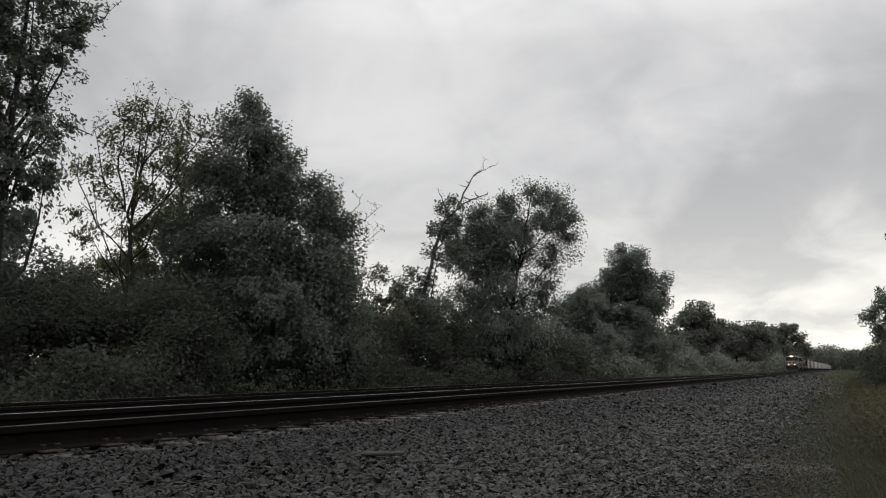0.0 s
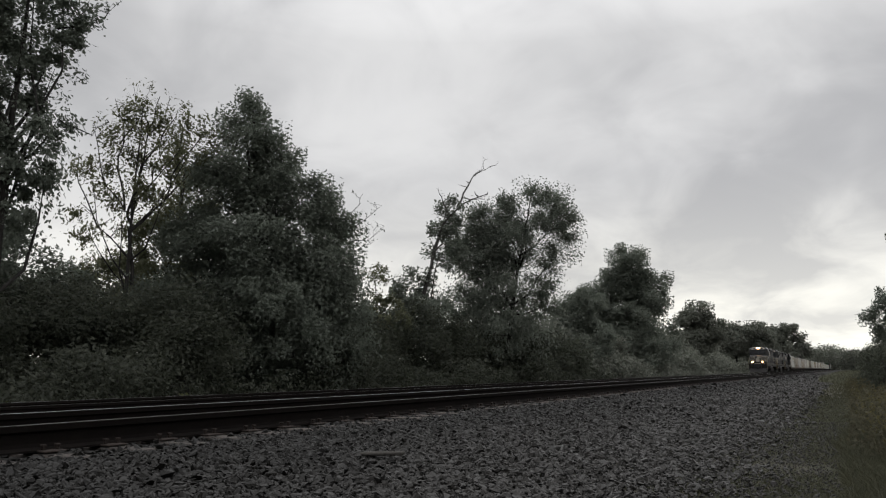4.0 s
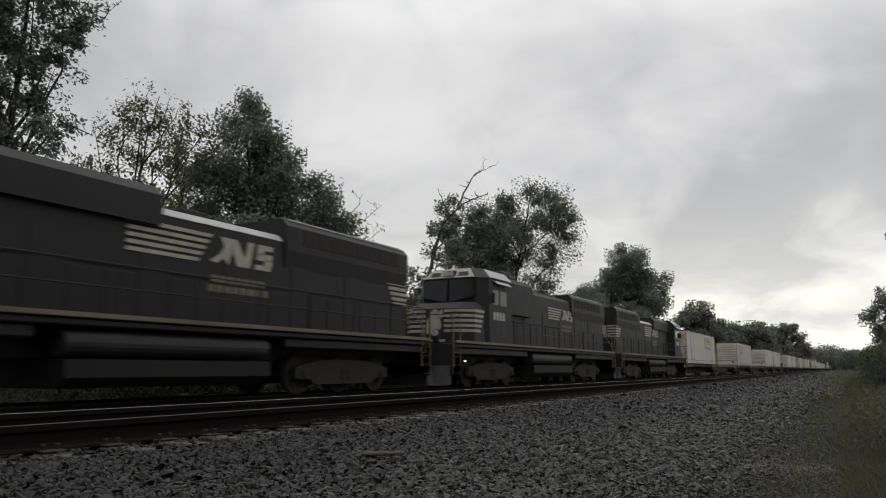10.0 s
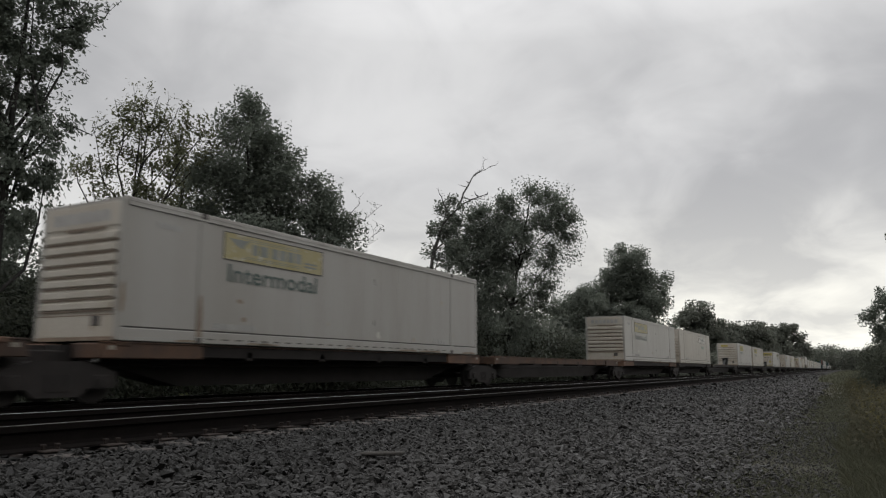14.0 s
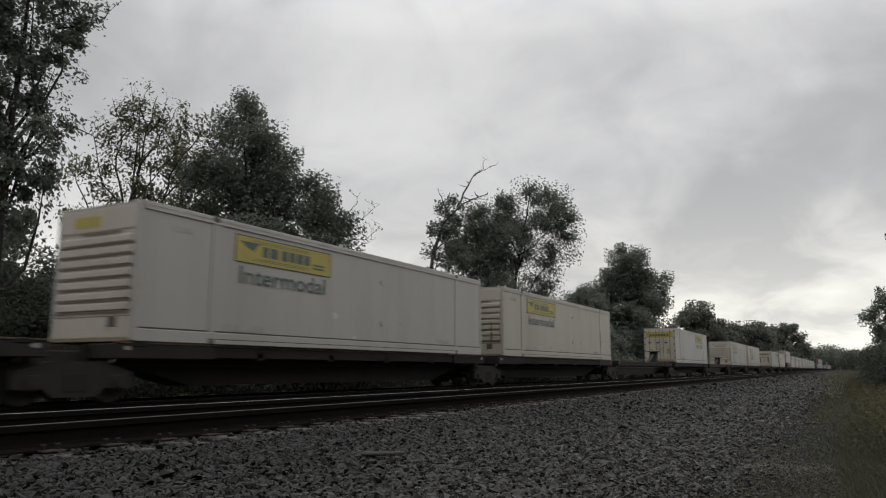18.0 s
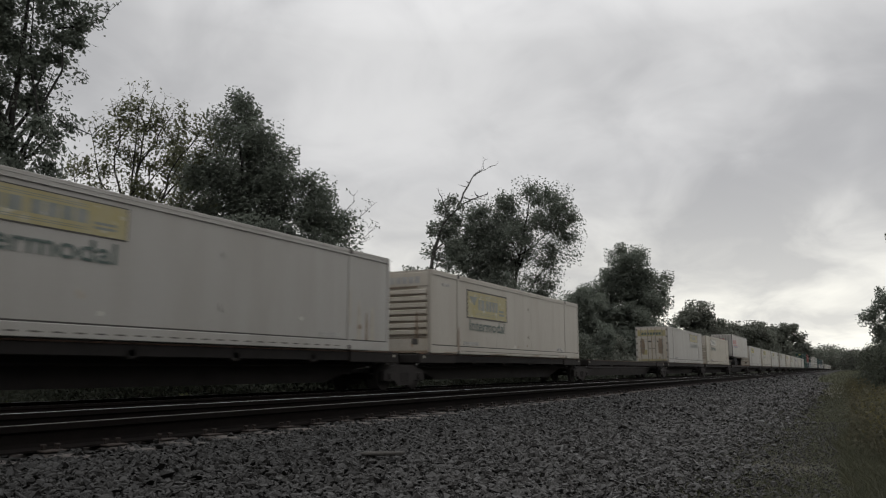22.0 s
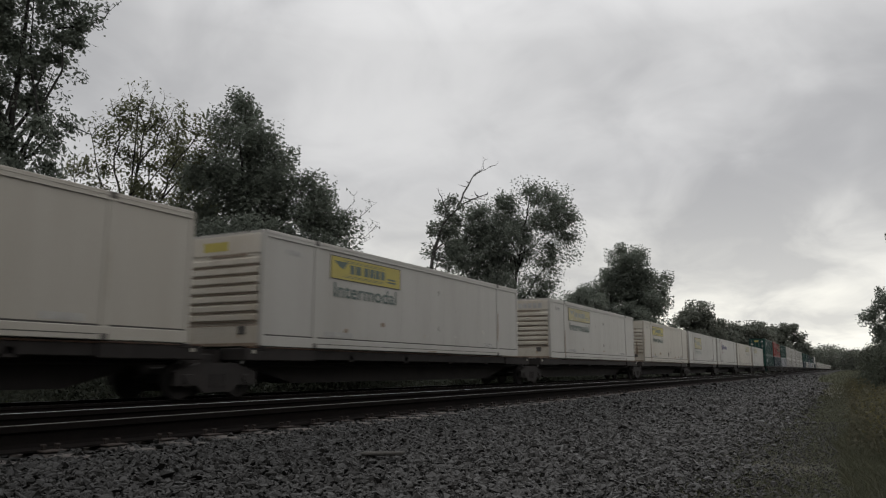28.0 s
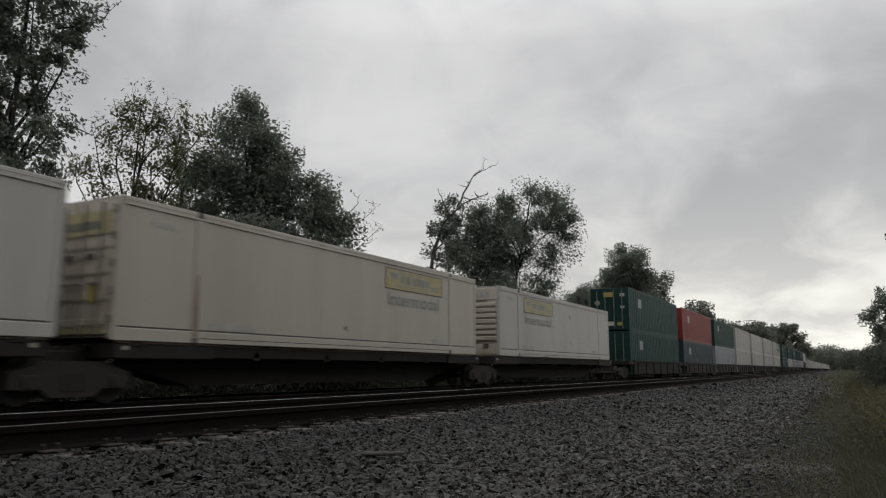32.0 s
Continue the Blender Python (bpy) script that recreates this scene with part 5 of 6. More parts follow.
            for k, xx in enumerate((0.3, 0.85)):
                p("lock_rod", ("rod", s, k), lambda: cyl(bmesh.new(), (s * xx, -0.05, CH / 2), 0.025, CH - 0.25, "z", 8), M_ROD)
                p("door_handle", ("dh", s, k), lambda: boxes((s * xx - 0.03, s * xx + 0.3 * -s, -0.08, -0.055, 1.1, 1.15), bevel=0.005), M_ROD)
            for k in range(5):
                p("hinge", ("hinge", s, k), lambda: boxes((s * (H - 0.16), s * (H - 0.02), -0.03, 0.03, 0.35 + k * 0.55, 0.5 + k * 0.55), bevel=0.006), M_ROD)
        p("header_sign", "dsign", lambda: boxes((-1.12, 1.12, -0.03, -0.022, 2.12, 2.6)), sign, "yellowish header plate with dark bars")
        for k in range(7):
            p("sign_bar", ("dbar", k), lambda: boxes((-0.8 + k * 0.23, -0.64 + k * 0.23, -0.036, -0.03, 2.22, 2.4)), M_INK)
        p("placard", "plc", lambda: boxes((0.55, 0.85, -0.032, -0.022, 0.75, 1.15)), M_YELLOW)
        p("placard", "plc2", lambda: boxes((-0.75, -0.38, -0.032, -0.022, 0.62, 1.02)), M_YELLOW2)
        p("bottom_strip", "bstrip", lambda: boxes((-1.12, 1.12, -0.028, -0.02, 0.13, 0.24)), M_YELLOW2, "faded yellow strip")
        for k in range(5):
            # grey-brown strip painting the shadow gap below each door rib
            p("door_gap", ("dgap", k), lambda: boxes((-1.14, 1.14, -0.022, 0.0, 0.27 + k * 0.52, 0.296 + k * 0.52)), M_GRIMESHADE)
        p("door_seam", "dseam", lambda: boxes((-0.025, 0.025, -0.026, 0.0, 0.12, CH - 0.1)), M_RUSTSHADE)
        for k in range(6):
            p("label_bar", ("lbar", k), lambda: boxes((-0.95 + k * 0.34, -0.72 + k * 0.34, -0.03, -0.022, 1.62 + 0.05 * (k % 2), 1.74)), M_CODE if k % 2 else M_SEAM)
    if not simple and front == "ribs":
        for k, z0 in enumerate((2.1, 0.85)):
            p("vent_cap", ("vent", k), lambda: cyl(cyl(bmesh.new(), (H - 0.015, 9.1, z0), 0.11, 0.02, "x", 16), (H - 0.008, 9.1, z0), 0.06, 0.02, "x", 12), paint, "small round vent cap")
    for k in range(9):
        p("code_bar", ("code", k), lambda: boxes((H - 0.02, H - 0.01, 2.55 + k * 0.15, 2.65 + k * 0.15, 0.33, 0.47)), M_CODE)
    for k in range(6):
        p("code_bar", ("code2", k), lambda: boxes((H - 0.02, H - 0.01, CL - 3.4 + k * 0.15, CL - 3.3 + k * 0.15, 0.33, 0.47)), M_CODE)
    for k in range(5):
        p("code_bar", ("code3", k), lambda: boxes((H - 0.02, H - 0.01, 0.85 + k * 0.13, 0.93 + k * 0.13, 2.38, 2.5)), M_CODE)
    if sign is not None:
        y = sign_at
        k2 = (y, big)

        def zz(v):
            """Heights on the panel; the big one hangs lower and is taller."""
            return 1.42 + (v - 1.98) / 0.62 * 0.98 if big else v

        e = 0.055 if big else 0.022
        p("sign_panel", ("panel", k2), lambda: boxes((H - 0.021, H - 0.008, y, y + 3.65, zz(1.98), zz(2.6))), sign, "advertising panel of plain bars")
        p("sign_border", ("border", k2), lambda: boxes((H - 0.02, H - 0.004, y - e, y + 3.65 + e, zz(1.98) - e, zz(1.98)), (H - 0.02, H - 0.004, y - e, y + 3.65 + e, zz(2.6), zz(2.6) + e),
                                                       (H - 0.02, H - 0.0045, y - e, y, zz(1.98), zz(2.6)), (H - 0.02, H - 0.0045, y + 3.65, y + 3.65 + e, zz(1.98), zz(2.6))), M_SEAM)
        ink = M_FADED if sign in (M_YELLOW2, M_PALE) else M_INK
        p("sign_line", ("lines", k2), lambda: boxes(*[(H - 0.02, H - 0.0055, y + a, y + b, zz(v), zz(v) + 0.012) for a, b, v in ((0.55, 2.75, 2.52), (0.7, 2.75, 2.48), (0.55, 2.75, 2.05), (0.7, 2.75, 2.09))]), ink)
        for k, (a, b) in enumerate(((0.92, 1.12), (1.2, 1.48), (1.62, 1.86), (1.92, 2.16), (2.22, 2.46), (2.52, 2.76))):
            p("sign_bar", ("sbar", k2, k), lambda: boxes((H - 0.02, H - 0.005, y + a, y + b, zz(2.17), zz(2.43))), ink)
        p("sign_arrow", ("arrow", k2), lambda: prism(bmesh.new(), [(y + 0.14, zz(2.48)), (y + 0.82, zz(2.48)), (y + 0.72, zz(2.4)), (y + 0.6, zz(2.26)), (y + 0.38, zz(2.33))], H - 0.02, H - 0.005, "x"), ink)
        for k in range(2):
            p("sign_arrow", ("tail", k2, k), lambda: boxes((H - 0.02, H - 0.005, y + 2.9, y + 3.4, zz(2.1 + k * 0.09), zz(2.15 + k * 0.09))), ink)
        if word:
            wm = word_mesh("Intermodal", 3.3, 0.42, M_INK if word == "dark" else M_FADED)
            part("lettering", wm, parent=c, label="dark green printed word", m=pose(H - 0.006, y + 0.15, 0.9 if big else 1.45))
        elif sign is M_PALE:
            p("green_patch", ("gpatch", y), lambda: boxes((H - 0.021, H - 0.008, y + 1.35, y + 2.65, 1.43, 1.68)), M_PATCH, "faded green patch")
    return c


def maker_sign(c):
    """A red ring with a navy bar wordmark, drawn as plain shapes."""
    H = CW / 2
    bm = bmesh.new()
    rows = []
    for k in range(37):
        a = 2 * math.pi * (9 + k) / 40
        rows.append([bm.verts.new((x, 4.05 + math.cos(a) * r, 1.95 + math.sin(a) * r)) for x, r in ((H - 0.02, 0.7), (H - 0.006, 0.7), (H - 0.006, 0.61), (H - 0.02, 0.61))])
    for p, q in zip(rows, rows[1:]):
        for i in range(4):
            bm.faces.new((p[i], p[(i + 1) % 4], q[(i + 1) % 4], q[i]))
    bm.faces.new(rows[0]), bm.faces.new(rows[-1])
    bmesh.ops.recalc_face_normals(bm, faces=bm.faces)
    part("ring_mark", bm, M_MAROON, c, "broken faded maroon ring")
    for k, (a, b, top) in enumerate(((2.95, 3.3, 2.2), (3.36, 3.7, 2.2), (3.76, 4.12, 2.2), (4.2, 4.28, 2.2), (4.42, 4.7, 2.05), (4.78, 5.06, 2.05), (5.14, 5.22, 2.05), (5.3, 5.54, 2.05),
                                     (5.62, 5.8, 2.15), (5.88, 5.96, 2.05), (6.04, 6.3, 2.05), (6.38, 6.62, 2.05))):
        part("mark_bar", boxes((H - 0.02, H - 0.004, 0.55 + a * 1.06, 0.53 + b * 1.06, 1.72 if k < 3 else 1.78, top + 0.03)), M_BLUE, c, "navy bar")


M_WHITE4 = mat("yellowed_container_paint", (0.409, 0.381, 0.321), 0.55, second=(0.353, 0.318, 0.253), scale=1.1, stretch=(1, 1, 0.16), bump=0.01, fine=110, spots=(0.36, 0.29, 0.2), spot_at=0.72)
W1, W2, W3, W4 = M_WHITE, M_WHITE2, M_WHITE3, M_WHITE4
Y, YF, PL = M_YELLOW, M_YELLOW2, M_PALE
# front's place, paint, front end, panel, where the panel sits, word
BOXES = [(307.6, W1, "doors", Y, 9.75, "dark"), (343.15, W2, "ribs", YF, 2.75, "dark"), (381.3, W1, "ribs", YF, 2.75, "pale"), (399.5, W3, "ribs", PL, 9.75, ""),
         (438.8, W1, "ribs", Y, 2.75, "dark"), (457.1, W3, "ribs", Y, 2.75, "dark"), (492.95, W1, "doors", Y, 9.75, "dark"), (527.4, W2, "ribs", YF, 2.75, "dark"),
         (546.2, W3, "ribs", YF, 2.9, "dark"), (585.3, W2, "doors", YF, 9.75, "pale"), (604.2, W4, "ribs", PL, 2.75, "dark"), (643.2, W1, "ribs", Y, 2.75, "pale"),
         (662.3, W3, "ribs", Y, 2.75, "dark"), (680.7, W1, "ribs", Y, 2.75, "dark"), (701.0, W1, "ribs", YF, 2.75, "dark"), (720.1, W3, "ribs", Y, 2.75, "dark"),
         (737.4, W1, "ribs", YF, 3.0, "pale"), (754.5, W1, "ribs", None, 0, ""), (771.8, W3, "doors", YF, 9.75, "pale"), (790.2, W1, "ribs", YF, 2.75, "pale")]
SAY = {M_YELLOW: "white intermodal container with a yellow panel on its side", M_YELLOW2: "white weathered container with a faded yellow panel", M_PALE: "yellowed off-white container with a pale worn panel", None: "white container with a maroon ring and navy bars"}


def stains(c, seed):
    """Rust runs on the posts and scuffs low on the side, as thin patches of irregular outline."""
    r = random.Random(seed)
    H = CW / 2
    h = r.uniform(0.7, 1.25)
    if r.random() < 0.5 or seed == 343:
        part("rust_run", prism(bmesh.new(), [(2.02, 0.14), (2.18, 0.14), (2.17, 0.3 + h * 0.5), (2.14, 0.3 + h), (2.06, 0.2 + h), (2.03, 0.2 + h * 0.6)], H + 0.006, H + 0.008, "x"), M_RUSTSHADE, c, "dark rust run up the lifting post")
    for y in (CL - 2.1, 0.07):
        if r.random() < 0.8:
            h = r.uniform(0.5, 1.4)
            z = r.uniform(0.2, 1.0)
            x = H + 0.006
            part("rust_run", prism(bmesh.new(), [(y - 0.05, z), (y + 0.02, z - 0.1), (y + 0.06, z + h * 0.4), (y + 0.03, z + h), (y - 0.04, z + h * 0.8)], x, x + 0.002, "x"), r.choice((M_GRIMESHADE, M_RUSTMARK)), c, "brown rust run")
    if seed == 527:
        for y, w, h in ((14.55, 0.1, 1.15), (14.95, 0.06, 0.8), (15.25, 0.12, 1.0)):
            part("rust_run", prism(bmesh.new(), [(y - w, 0.28), (y + w, 0.28), (y + w * 0.8, 0.3 + h * 0.6), (y + w * 0.3, 0.3 + h), (y - w * 0.6, 0.25 + h), (y - w * 0.9, 0.3 + h * 0.4)], H - 0.019, H - 0.016, "x"), M_GRIMESHADE if w > 0.08 else M_RUSTMARK, c, "brown stain on the side")
    if seed == 720:
        part("diamond_placard", prism(bmesh.new(), [(8.0, 0.62), (8.2, 0.4), (8.4, 0.62), (8.2, 0.84)], H - 0.019, H - 0.012, "x"), M_SEAM, c, "dark diamond placard low on the side")
        for y, z, w in ((12.3, 0.42, 0.22), (10.9, 0.4, 0.14), (5.2, 0.62, 0.3), (3.4, 0.52, 0.2), (13.6, 0.5, 0.16)):
            part("rust_patch", prism(bmesh.new(), [(y - w, z - 0.05), (y + w * 0.8, z - 0.07), (y + w, z + 0.04), (y + w * 0.2, z + 0.12), (y - w * 0.7, z + 0.06)], H - 0.019, H - 0.015, "x"), M_RUSTMARK, c, "rust patch low on the side")
    for _ in range(r.randint(8, 14) if seed in (604, 343, 546) else r.randint(0, 1)):
        y, a = r.uniform(0.4, CL - 0.4), r.uniform(0.15, 0.7)
        out = [(y - a, 0.02), (y + a, 0.02), (y + a * 0.8, 0.03 + r.uniform(0.01, 0.05)), (y + a * 0.1, 0.04 + r.uniform(0.01, 0.05)), (y - a * 0.7, 0.03 + r.uniform(0.01, 0.04))]
        part("rust_patch", prism(bmesh.new(), out, H + 0.006, H + 0.008, "x"), M_RUSTMARK, c, "rust patch on the bottom rail")
    for _ in range(r.randint(3, 7)):
        y, z, a = r.uniform(3, CL - 1), 0.3 + abs(r.gauss(0, 0.45)), r.uniform(0.04, 0.13)
        n = 7
        out = [(y + math.cos(6.283 * k / n) * a * r.uniform(0.5, 1.4), z + math.sin(6.283 * k / n) * a * r.uniform(0.5, 1.1)) for k in range(n)]
        part("scuff", prism(bmesh.new(), out, H - 0.019, H - 0.015, "x"), r.choice((M_GRIMESHADE, M_RUSTMARK, M_PALE)), c, "scuffed patch of paint")


def load_train():
    for u, paint, front, sign, at, word in BOXES:
        c = container(u, SAY[sign], paint, front, sign, at, word, big=u in (546.2, 737.4))
        if u == 585.3:
            for x in (-0.75, 0.7):
                part("rust_patch", prism(bmesh.new(), [(x - 0.17, 0.75), (x + 0.1, 0.62), (x + 0.2, 1.2), (x + 0.14, 1.85), (x - 0.12, 1.95), (x - 0.2, 1.4)], -0.034, -0.03), M_RUSTMARK, c, "dark rust on the door")
        stains(c, int(u))
        if sign is None:
            maker_sign(c)


load_train()


def highway_trailer(u):
    """A box trailer riding on its wheels, doors first."""
    tr = mover("semi_trailer", u, FAR_Z, "white box semi-trailer with red marks riding on a flat car", "trailer")
    H, L = 1.295, 16.1
    part("box", boxes((-H, H, 0.05, L, 2.3, 5.05), bevel=0.03), M_WHITE, tr)
    for s in (-1, 1):
        part("bottom_rail", boxes((s * (H - 0.03), s * (H + 0.012), 0.05, L, 2.2, 2.34), bevel=0.01), M_ROD, tr)
        part("top_rail", boxes((s * (H - 0.03), s * (H + 0.012), 0.05, L, 4.95, 5.07), bevel=0.01), M_ROD, tr)
        part("door", boxes((s * 0.01, s * (H - 0.06), -0.01, 0.05, 2.4, 4.95), *[(s * 0.04, s * (H - 0.1), -0.025, 0.02, 2.7 + k * 0.42, 2.75 + k * 0.42) for k in range(6)], bevel=0.006), M_WHITE2, tr)
        part("door_post", boxes((s * (H - 0.07), s * (H + 0.008), -0.03, 0.08, 2.25, 5.06), bevel=0.01), M_SEAM, tr)
        for xx in (0.2, 0.5, 0.85):
            part("lock_rod", cyl(bmesh.new(), (s * xx, -0.04, 3.7), 0.02, 2.6, "z", 8), M_SEAM, tr)
        for y in (2.2, 3.5):
            w = part("wheel", cyl(bmesh.new(), (0, 0, 0), 0.5, 0.5, "x", 22), M_TYRE, tr, m=pose(s * 0.98, y, 1.62))
            part("rim", cyl(bmesh.new(), (s * 0.24, 0, 0), 0.27, 0.06, "x", 16), M_UNDER, w)
        part("landing_leg", boxes((s * 0.75, s * 0.9, 11.4, 11.55, 1.2, 2.3), (s * 0.68, s * 0.97, 11.35, 11.6, 1.14, 1.2), bevel=0.01), M_SEAM, tr)
        for k in range(12):
            part("side_joint", boxes((s * H, s * (H + 0.004), 1.3 + k * 1.2, 1.33 + k * 1.2, 2.4, 4.95)), M_WHITE, tr)
    part("bogie", boxes((-0.6, 0.6, 1.2, 4.6, 1.75, 2.2), (-1.0, 1.0, 2.14, 2.26, 1.55, 1.7), (-1.0, 1.0, 3.44, 3.56, 1.55, 1.7), bevel=0.03), M_UNDER, tr)
    part("bumper", boxes((-1.15, 1.15, 0.0, 0.1, 1.65, 1.77), (-0.8, -0.7, 0.02, 0.1, 1.7, 2.3), (0.7, 0.8, 0.02, 0.1, 1.7, 2.3), bevel=0.01), M_ROD, tr, "dented rear bumper")
    part("king_plate", boxes((-0.5, 0.5, 14.4, 15.8, 2.1, 2.22), bevel=0.02), M_UNDER, tr)
    for k in range(7):
        bm = bmesh.new()
        y = 0.85 + k * 0.45
        prism(bm, [(y, 3.85), (y + 0.3, 3.85), (y + 0.42, 4.38), (y + 0.12, 4.38)], H + 0.004, H + 0.01, "x")
        part("red_bar", bm, M_RED, tr, "slanted red bar")
        bm = bmesh.new()
        prism(bm, [(-1.0 + k * 0.2, 4.3), (-0.86 + k * 0.2, 4.3), (-0.82 + k * 0.2, 4.55), (-0.96 + k * 0.2, 4.55)], -0.034, -0.026)
        part("red_bar", bm, M_RED, tr, "slanted red bar")
    part("sail_mark", prism(bmesh.new(), [(4.2, 3.95), (5.0, 3.95), (4.7, 4.4)], H + 0.004, H + 0.01, "x"), M_PALE, tr)
    for z, m in ((3.68, M_RED), (3.56, M_BLUE), (3.46, M_BLUE)):
        part("underline", boxes((H + 0.004, H + 0.01, 0.8, 5.2, z, z + 0.07)), m, tr)
    part("underline", boxes((-1.0, 0.9, -0.034, -0.026, 4.12, 4.2)), M_BLUE, tr)
    return tr


highway_trailer(624.4)


def spine_unit(u0, u1, hue, hitch, bare=False):
    """One platform of an articulated spine car, from truck to truck."""
    n = u1 - u0
    steel = M_RUSTCAR if hue else M_DARKCAR
    sp = mover("spine_car", u0, FAR_Z, "rusty orange-brown spine car platform" if hue else "dark grimy spine car platform", "rail car", "articulated flat cars of the train")
    k = round(n, 2)

    def p(name, key, maker, material, m=None):
        return part(name, shared(("spine", k, key, material.name), maker, material), parent=sp, m=m)

    p("center_sill", "sill", lambda: prism(bmesh.new(), [(0.5, 1.12), (0.5, 0.8), (1.6, 0.72), (3.4, 0.28), (n - 3.4, 0.28), (n - 1.6, 0.72), (n - 0.5, 0.8), (n - 0.5, 1.12)], -0.42, 0.42, "x"), M_DARKCAR)
    for s in (-1, 1):
        p("side_beam", ("beam", s), lambda: boxes((s * 1.08, s * 1.2, 1.9, n - 1.9, 0.9, 1.15), bevel=0.015), steel if bare else M_DARKCAR)
        p("deck_lip", ("lip", s), lambda: boxes((s * 1.17, s * 1.225, 3.32, n - 3.32, 1.152, 1.182), bevel=0.004), M_RUSTCAR)
        for e, (a, b) in enumerate(((0.7, 3.3), (n - 3.3, n - 0.7))):
            p("apron_lip", ("alip", s, e), lambda: boxes((s * 1.2, s * 1.275, a, b, 1.162, 1.192), bevel=0.004), M_RUSTCAR)
            p("end_apron", ("apron", s, e), lambda: boxes((s * 0.43, s * 1.26, a, b, 0.86, 1.16), bevel=0.02), steel)
    for j in range(6):
        y = 2.0 + j * (n - 4.0) / 5
        p("cross_arm", ("arm", j), lambda: boxes((-1.2, 1.2, y - 0.12, y + 0.12, 0.84, 1.06), bevel=0.02), M_DARKCAR)
    for j, y in enumerate((1.2, n - 1.2)):
        for s in (-1, 1):
            p("pedestal", ("ped", j, s), lambda: boxes((s * 0.9, s * 1.28, y - 0.15, y + 0.15, 1.1, 1.2), bevel=0.015), steel)
    p("articulation", "joint", lambda: cyl(boxes((-0.4, 0.4, -0.5, 0.6, 0.75, 1.02), bevel=0.03), (0, 0, 0.95), 0.36, 0.3, "z", 18), M_UNDER)
    for s in (-1, 1):
        for e, y in enumerate((0.95, n - 0.95)):
            # small white tabs added for the bright glints near the trucks
            p("reflector", ("refl", s, e), lambda: boxes((s * 1.255, s * 1.266, y - 0.06, y + 0.06, 1.03, 1.11)), M_STRIPE)
        for e, y in enumerate((-0.95, 0.95)):
            # pale bent tubes stand in for the curved highlights above the wheels
            p("brake_hose", ("hose", s, e), lambda: MAKE_rail([((s * 1.13, y - 0.28, 0.78), (s * 1.15, y - 0.14, 0.93)), ((s * 1.15, y - 0.14, 0.93), (s * 1.15, y + 0.1, 0.96)), ((s * 1.15, y + 0.1, 0.96), (s * 1.13, y + 0.24, 0.86))], 0.022), M_HOSE)
        p("brake_rod", ("rod", s), lambda: MAKE_rail([((s * 0.7, 0.8, 0.72), (s * 0.7, n - 0.8, 0.78))], 0.03), M_UNDER)
    if hitch:
        p("hitch_stand", "hitch", lambda: prism(boxes((-0.45, 0.45, n - 1.9, n - 1.1, 2.04, 2.1), bevel=0.02), [(n - 2.0, 1.12), (n - 1.6, 1.12), (n - 1.3, 2.05), (n - 1.6, 2.05)], -0.3, 0.3, "x"), M_HITCH)
        p("hitch_strut", "strut", lambda: slab([(-0.12, n - 4.0, 1.12), (0.12, n - 4.0, 1.12), (0.12, n - 1.75, 1.9), (-0.12, n - 1.75, 1.9)], (0, 0.04, -0.14)), M_HITCH)
        p("hitch_bed", "bed", lambda: boxes((-0.42, 0.42, n - 4.4, n - 2.3, 1.1, 1.2), bevel=0.02), M_REDBOX)
    truck(sp, 0.0, 2, 0.42, 1.78)
    return sp


def lay_cars():
    """Platforms meet half way between loads; long gaps hold an empty platform."""
    loads = sorted([(b[0], b[0] + CL) for b in BOXES] + [(624.4, 640.5)])
    edges = [306.7]
    empty = []
    for (a0, a1), (b0, b1) in zip(loads, loads[1:]):
        gap = b0 - a1
        if gap > 10:
            edges += [a1 + 1.0, b0 - 1.0]
            empty.append(len(edges) - 2)
        else:
            edges.append((a1 + b0) / 2)
    edges.append(loads[-1][1] + 1.2)
    for i, (a, b) in enumerate(zip(edges, edges[1:])):
        spine_unit(a, b, a < 395, (i in empty and 410 < a < 530) or abs(a - 623) < 2.5, i in empty)
    return edges[-1]


TAIL = lay_cars()


def well_unit(u, steel):
    w = mover("well_car", u, FAR_Z, "dark brown well car carrying stacked containers", "rail car", "well cars of the train")
    n = 18.2

    def p(name, key, maker, material):
        return part(name, shared(("well", key, material.name), maker, material), parent=w)

    for s in (-1, 1):
        p("side_wall", ("wall", s), lambda: boxes((s * 1.36, s * 1.46, 1.3, n - 1.3, 0.32, 1.2), (s * 1.34, s * 1.52, 1.2, n - 1.2, 1.12, 1.26), bevel=0.02), steel)
        for j in range(7):
            y = 2.2 + j * 2.3
            p("side_rib", ("rib", s, j), lambda: boxes((s * 1.46, s * 1.53, y, y + 0.1, 0.34, 1.14), bevel=0.01), steel)
    for e, (a, b) in enumerate(((0.0, 1.5), (n - 1.5, n))):
        p("end_platform", ("end", e), lambda: boxes((-1.45, 1.45, a, b, 0.95, 1.2), (-0.4, 0.4, a, b, 0.6, 0.95), bevel=0.03), steel)
    for j in range(4):
        y = 2.5 + j * 4.2
        p("floor_beam", ("beam", j), lambda: boxes((-1.4, 1.4, y, y + 0.35, 0.24, 0.3), bevel=0.01), steel)
    truck(w, 0.0, 2, 0.42, 1.78)
    return w


def stacked(u, low, high, words):
    """A lower box in the well and one on top of it."""
    for paint, z, lab in ((low, 0.3, words[0]), (high, 0.3 + CH, words[1])):
        if paint is None:
            continue
        c = plain_box(u, z, paint, lab)
    return c


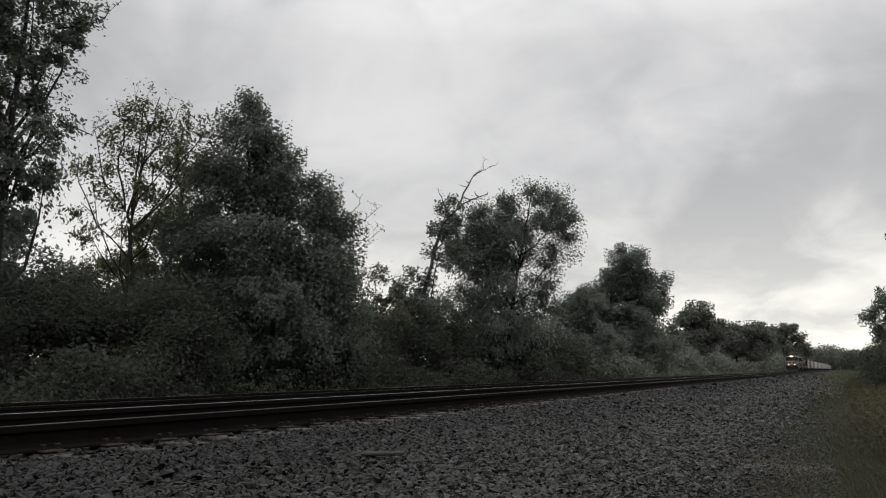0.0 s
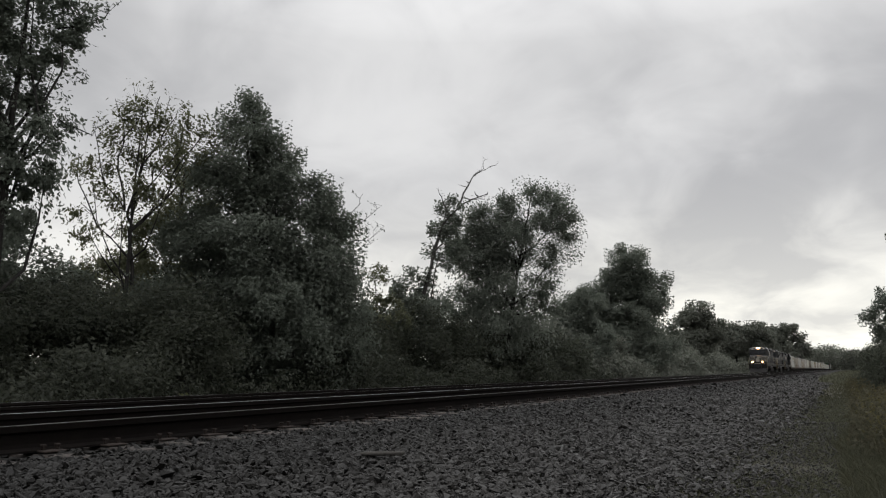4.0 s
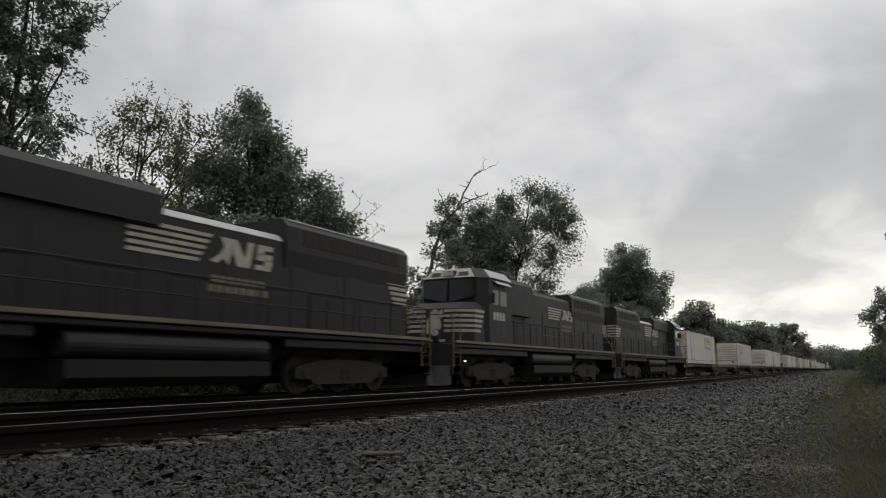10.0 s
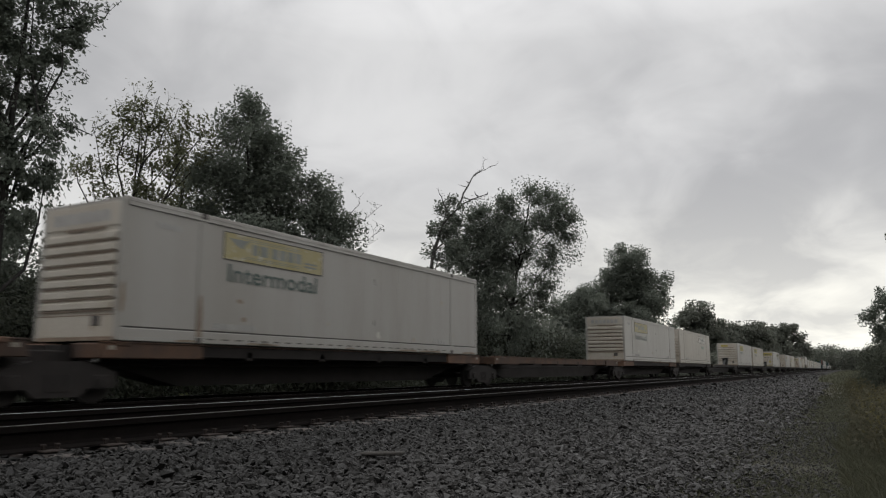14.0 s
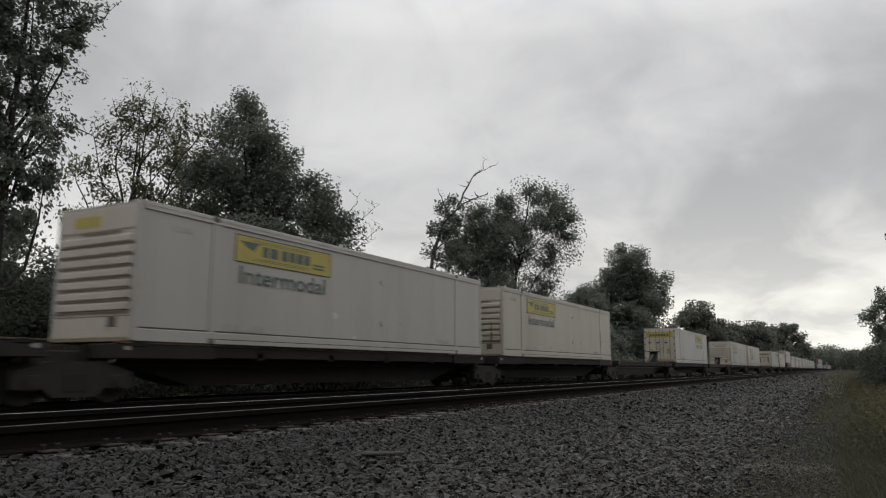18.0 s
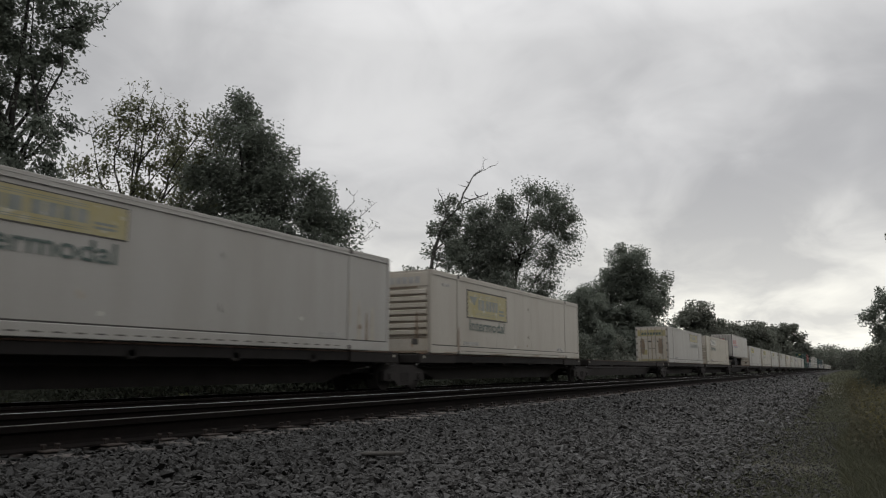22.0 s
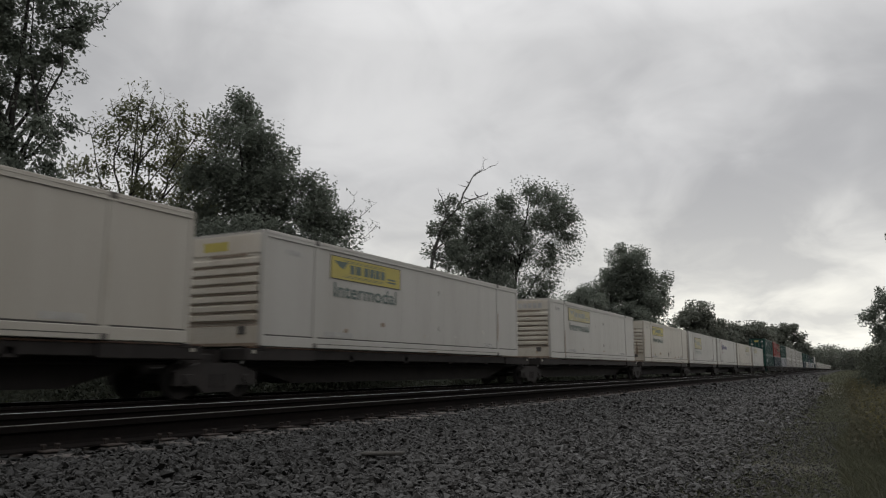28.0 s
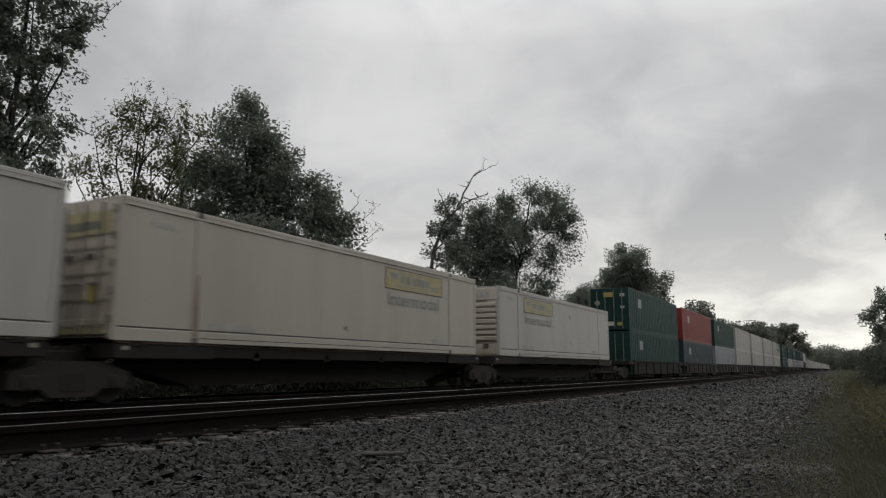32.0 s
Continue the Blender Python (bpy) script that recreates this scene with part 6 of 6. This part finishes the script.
def plain_box(u, z, paint, label):
    c = mover("shipping_container", u, FAR_Z + z, label, "container", "stacked containers of the train")
    H = CW / 2

    def p(name, key, maker, material):
        return part(name, shared(("pbox", key, material.name), maker, material), parent=c)

    p("body", "b", box_body_bm, paint)
    for s in (-1, 1):
        p("top_rail", ("t", s), lambda: boxes((s * (H - 0.05), s * (H + 0.004), 0.06, CL - 0.06, CH - 0.14, CH), bevel=0.01), paint)
        p("bottom_rail", ("bt", s), lambda: boxes((s * (H - 0.06), s * (H + 0.006), 0.06, CL - 0.06, 0.0, 0.18), bevel=0.012), paint)
        for k in range(2):
            y = 0.07 if k == 0 else CL - 0.07
            p("corner_post", ("c", s, k), lambda: boxes((s * (H - 0.13), s * (H + 0.004), y - 0.07, y + 0.07, 0.0, CH), bevel=0.01), paint)
        for k in range(2):
            y = 2.1 if k == 0 else CL - 2.1
            p("lifting_post", ("l", s, k), lambda: boxes((s * (H - 0.02), s * (H + 0.005), y - 0.09, y + 0.09, 0.0, CH), bevel=0.006), paint)
        p("wall_ribs", ("r", s), lambda: boxes(*[(s * (H - 0.03), s * (H - 0.004), 0.5 + k * 0.5, 0.72 + k * 0.5, 0.2, CH - 0.16) for k in range(31)]), paint)
    for s in (-1, 1):
        p("door", ("d", s), lambda: boxes((s * 0.01, s * (H - 0.1), 0.0, 0.05, 0.12, CH - 0.1), *[(s * 0.06, s * (H - 0.14), -0.02, 0.01, 0.3 + k * 0.5, 0.5 + k * 0.5) for k in range(5)], bevel=0.006), paint)
        p("lock_rod", ("lr", s), lambda: cyl(cyl(bmesh.new(), (s * 0.3, -0.04, CH / 2), 0.025, CH - 0.3, "z", 6), (s * 0.85, -0.04, CH / 2), 0.025, CH - 0.3, "z", 6), M_ROD)
    p("placard", "pl", lambda: boxes((-0.3, 0.3, -0.03, -0.02, 0.35, 0.62)), M_PALE)
    p("side_mark", "sm", lambda: boxes((H - 0.02, H + 0.002, 2.6, 3.5, 1.7, 2.3)), M_GREYBOX)
    return c


GN, RD, NV, GY = "dark green container on a well car", "dull red container stacked on top", "dark slate container in a well car", "weathered white container on a well car"
STACKS = [(811.4, M_GREEN, M_GREEN, GN, GN), (829.9, M_NAVY, M_REDBOX, NV, RD), (848.2, M_GREYBOX, M_GREEN, NV, GN), (866.2, M_WHITE2, M_WHITE2, GY, GY), (885.2, M_WHITE2, M_WHITE, GY, GY),
          (904.4, M_WHITE2, M_WHITE2, GY, GY), (923.6, M_WHITE, M_WHITE2, GY, GY), (947.0, M_NAVY, M_GREEN, NV, GN), (966.2, M_WHITE2, M_GREEN, GY, GN), (985.4, M_GREYBOX, M_NAVY, NV, NV),
          (1004.6, M_GREYBOX, M_GREEN, NV, GN), (1023.8, M_WHITE2, M_NAVY, GY, NV), (1043.0, M_NAVY, M_WHITE2, NV, GY)]
for u, low, high, a, b in STACKS:
    well_unit(u - 1.0, M_DARKCAR)
    top_box = stacked(u, low, high, (a, b))
    if u < 812:
        part("diamond_placard", prism(bmesh.new(), [(-1.06, 1.9), (-0.83, 1.67), (-0.6, 1.9), (-0.83, 2.13)], -0.03, -0.022), M_STRIPE, top_box, "white diamond placard")
        part("yellow_plate", boxes((-0.4, 0.25, -0.03, -0.022, 2.28, 2.6), bevel=0.002), M_YELLOW, top_box, "yellow plate")
        for x, z, w, h, tint in ((0.5, 0.35, 0.3, 0.22, M_YELLOW), (-0.9, 0.42, 0.22, 0.3, M_STRIPE), (0.72, 1.5, 0.3, 0.16, M_CODE), (0.7, 2.3, 0.34, 0.2, M_CODE), (-0.1, -2.5, 0.32, 0.3, M_YELLOW), (0.72, -2.45, 0.28, 0.22, M_STRIPE)):
            part("end_plate", boxes((x, x + w, -0.03, -0.022, z, z + h), bevel=0.002), tint, top_box, "small plate on the container's end")
for k in range(20):
    u = 1085.0 + k * 20.5
    plain_box(u, FLOOR, M_WHITE if k % 3 else M_WHITE2, "far-off white container on a flat car")
    spine_unit(u - 2.0, u + 18.5, False, False)


def motions():
    """The train rolls towards the eye and past it at a steady speed; the treetops lean in its wind."""
    for ob, x, u, z, turn in MOVERS:
        walk(ob, [(t, pose(x, u - SPEED * t, z, 0, 0, turn)) for t in (0, 16, 32)])
    sway = {"peaked": ((0, 0), (9, 0), (13, 0.1), (16, 0.2), (18, 0.75), (20.5, 1.3), (22, 1.65), (23.5, 1.55), (24.5, 0.7), (26, 1.4), (28, 1.6), (29, 1.3), (30, 0.7), (32, 0.5)),
            "sparse": ((0, 0), (10, 0.1), (18, 0.5), (21, 0.9), (24, 0.6), (28, 0.9), (32, 0.4)),
            "lacy": ((0, 0), (9, 0), (10.5, 0.3), (12, 0.1), (18, 0.4), (21, 0.2), (25, 0.4), (32, 0.1))}
    for key, rows in sway.items():
        foot = TREES[key].matrix_world.copy()
        walk(TREES[key], [(t, foot @ pose(0, 0, 0, 0, -a, 0)) for t, a in rows])


motions()
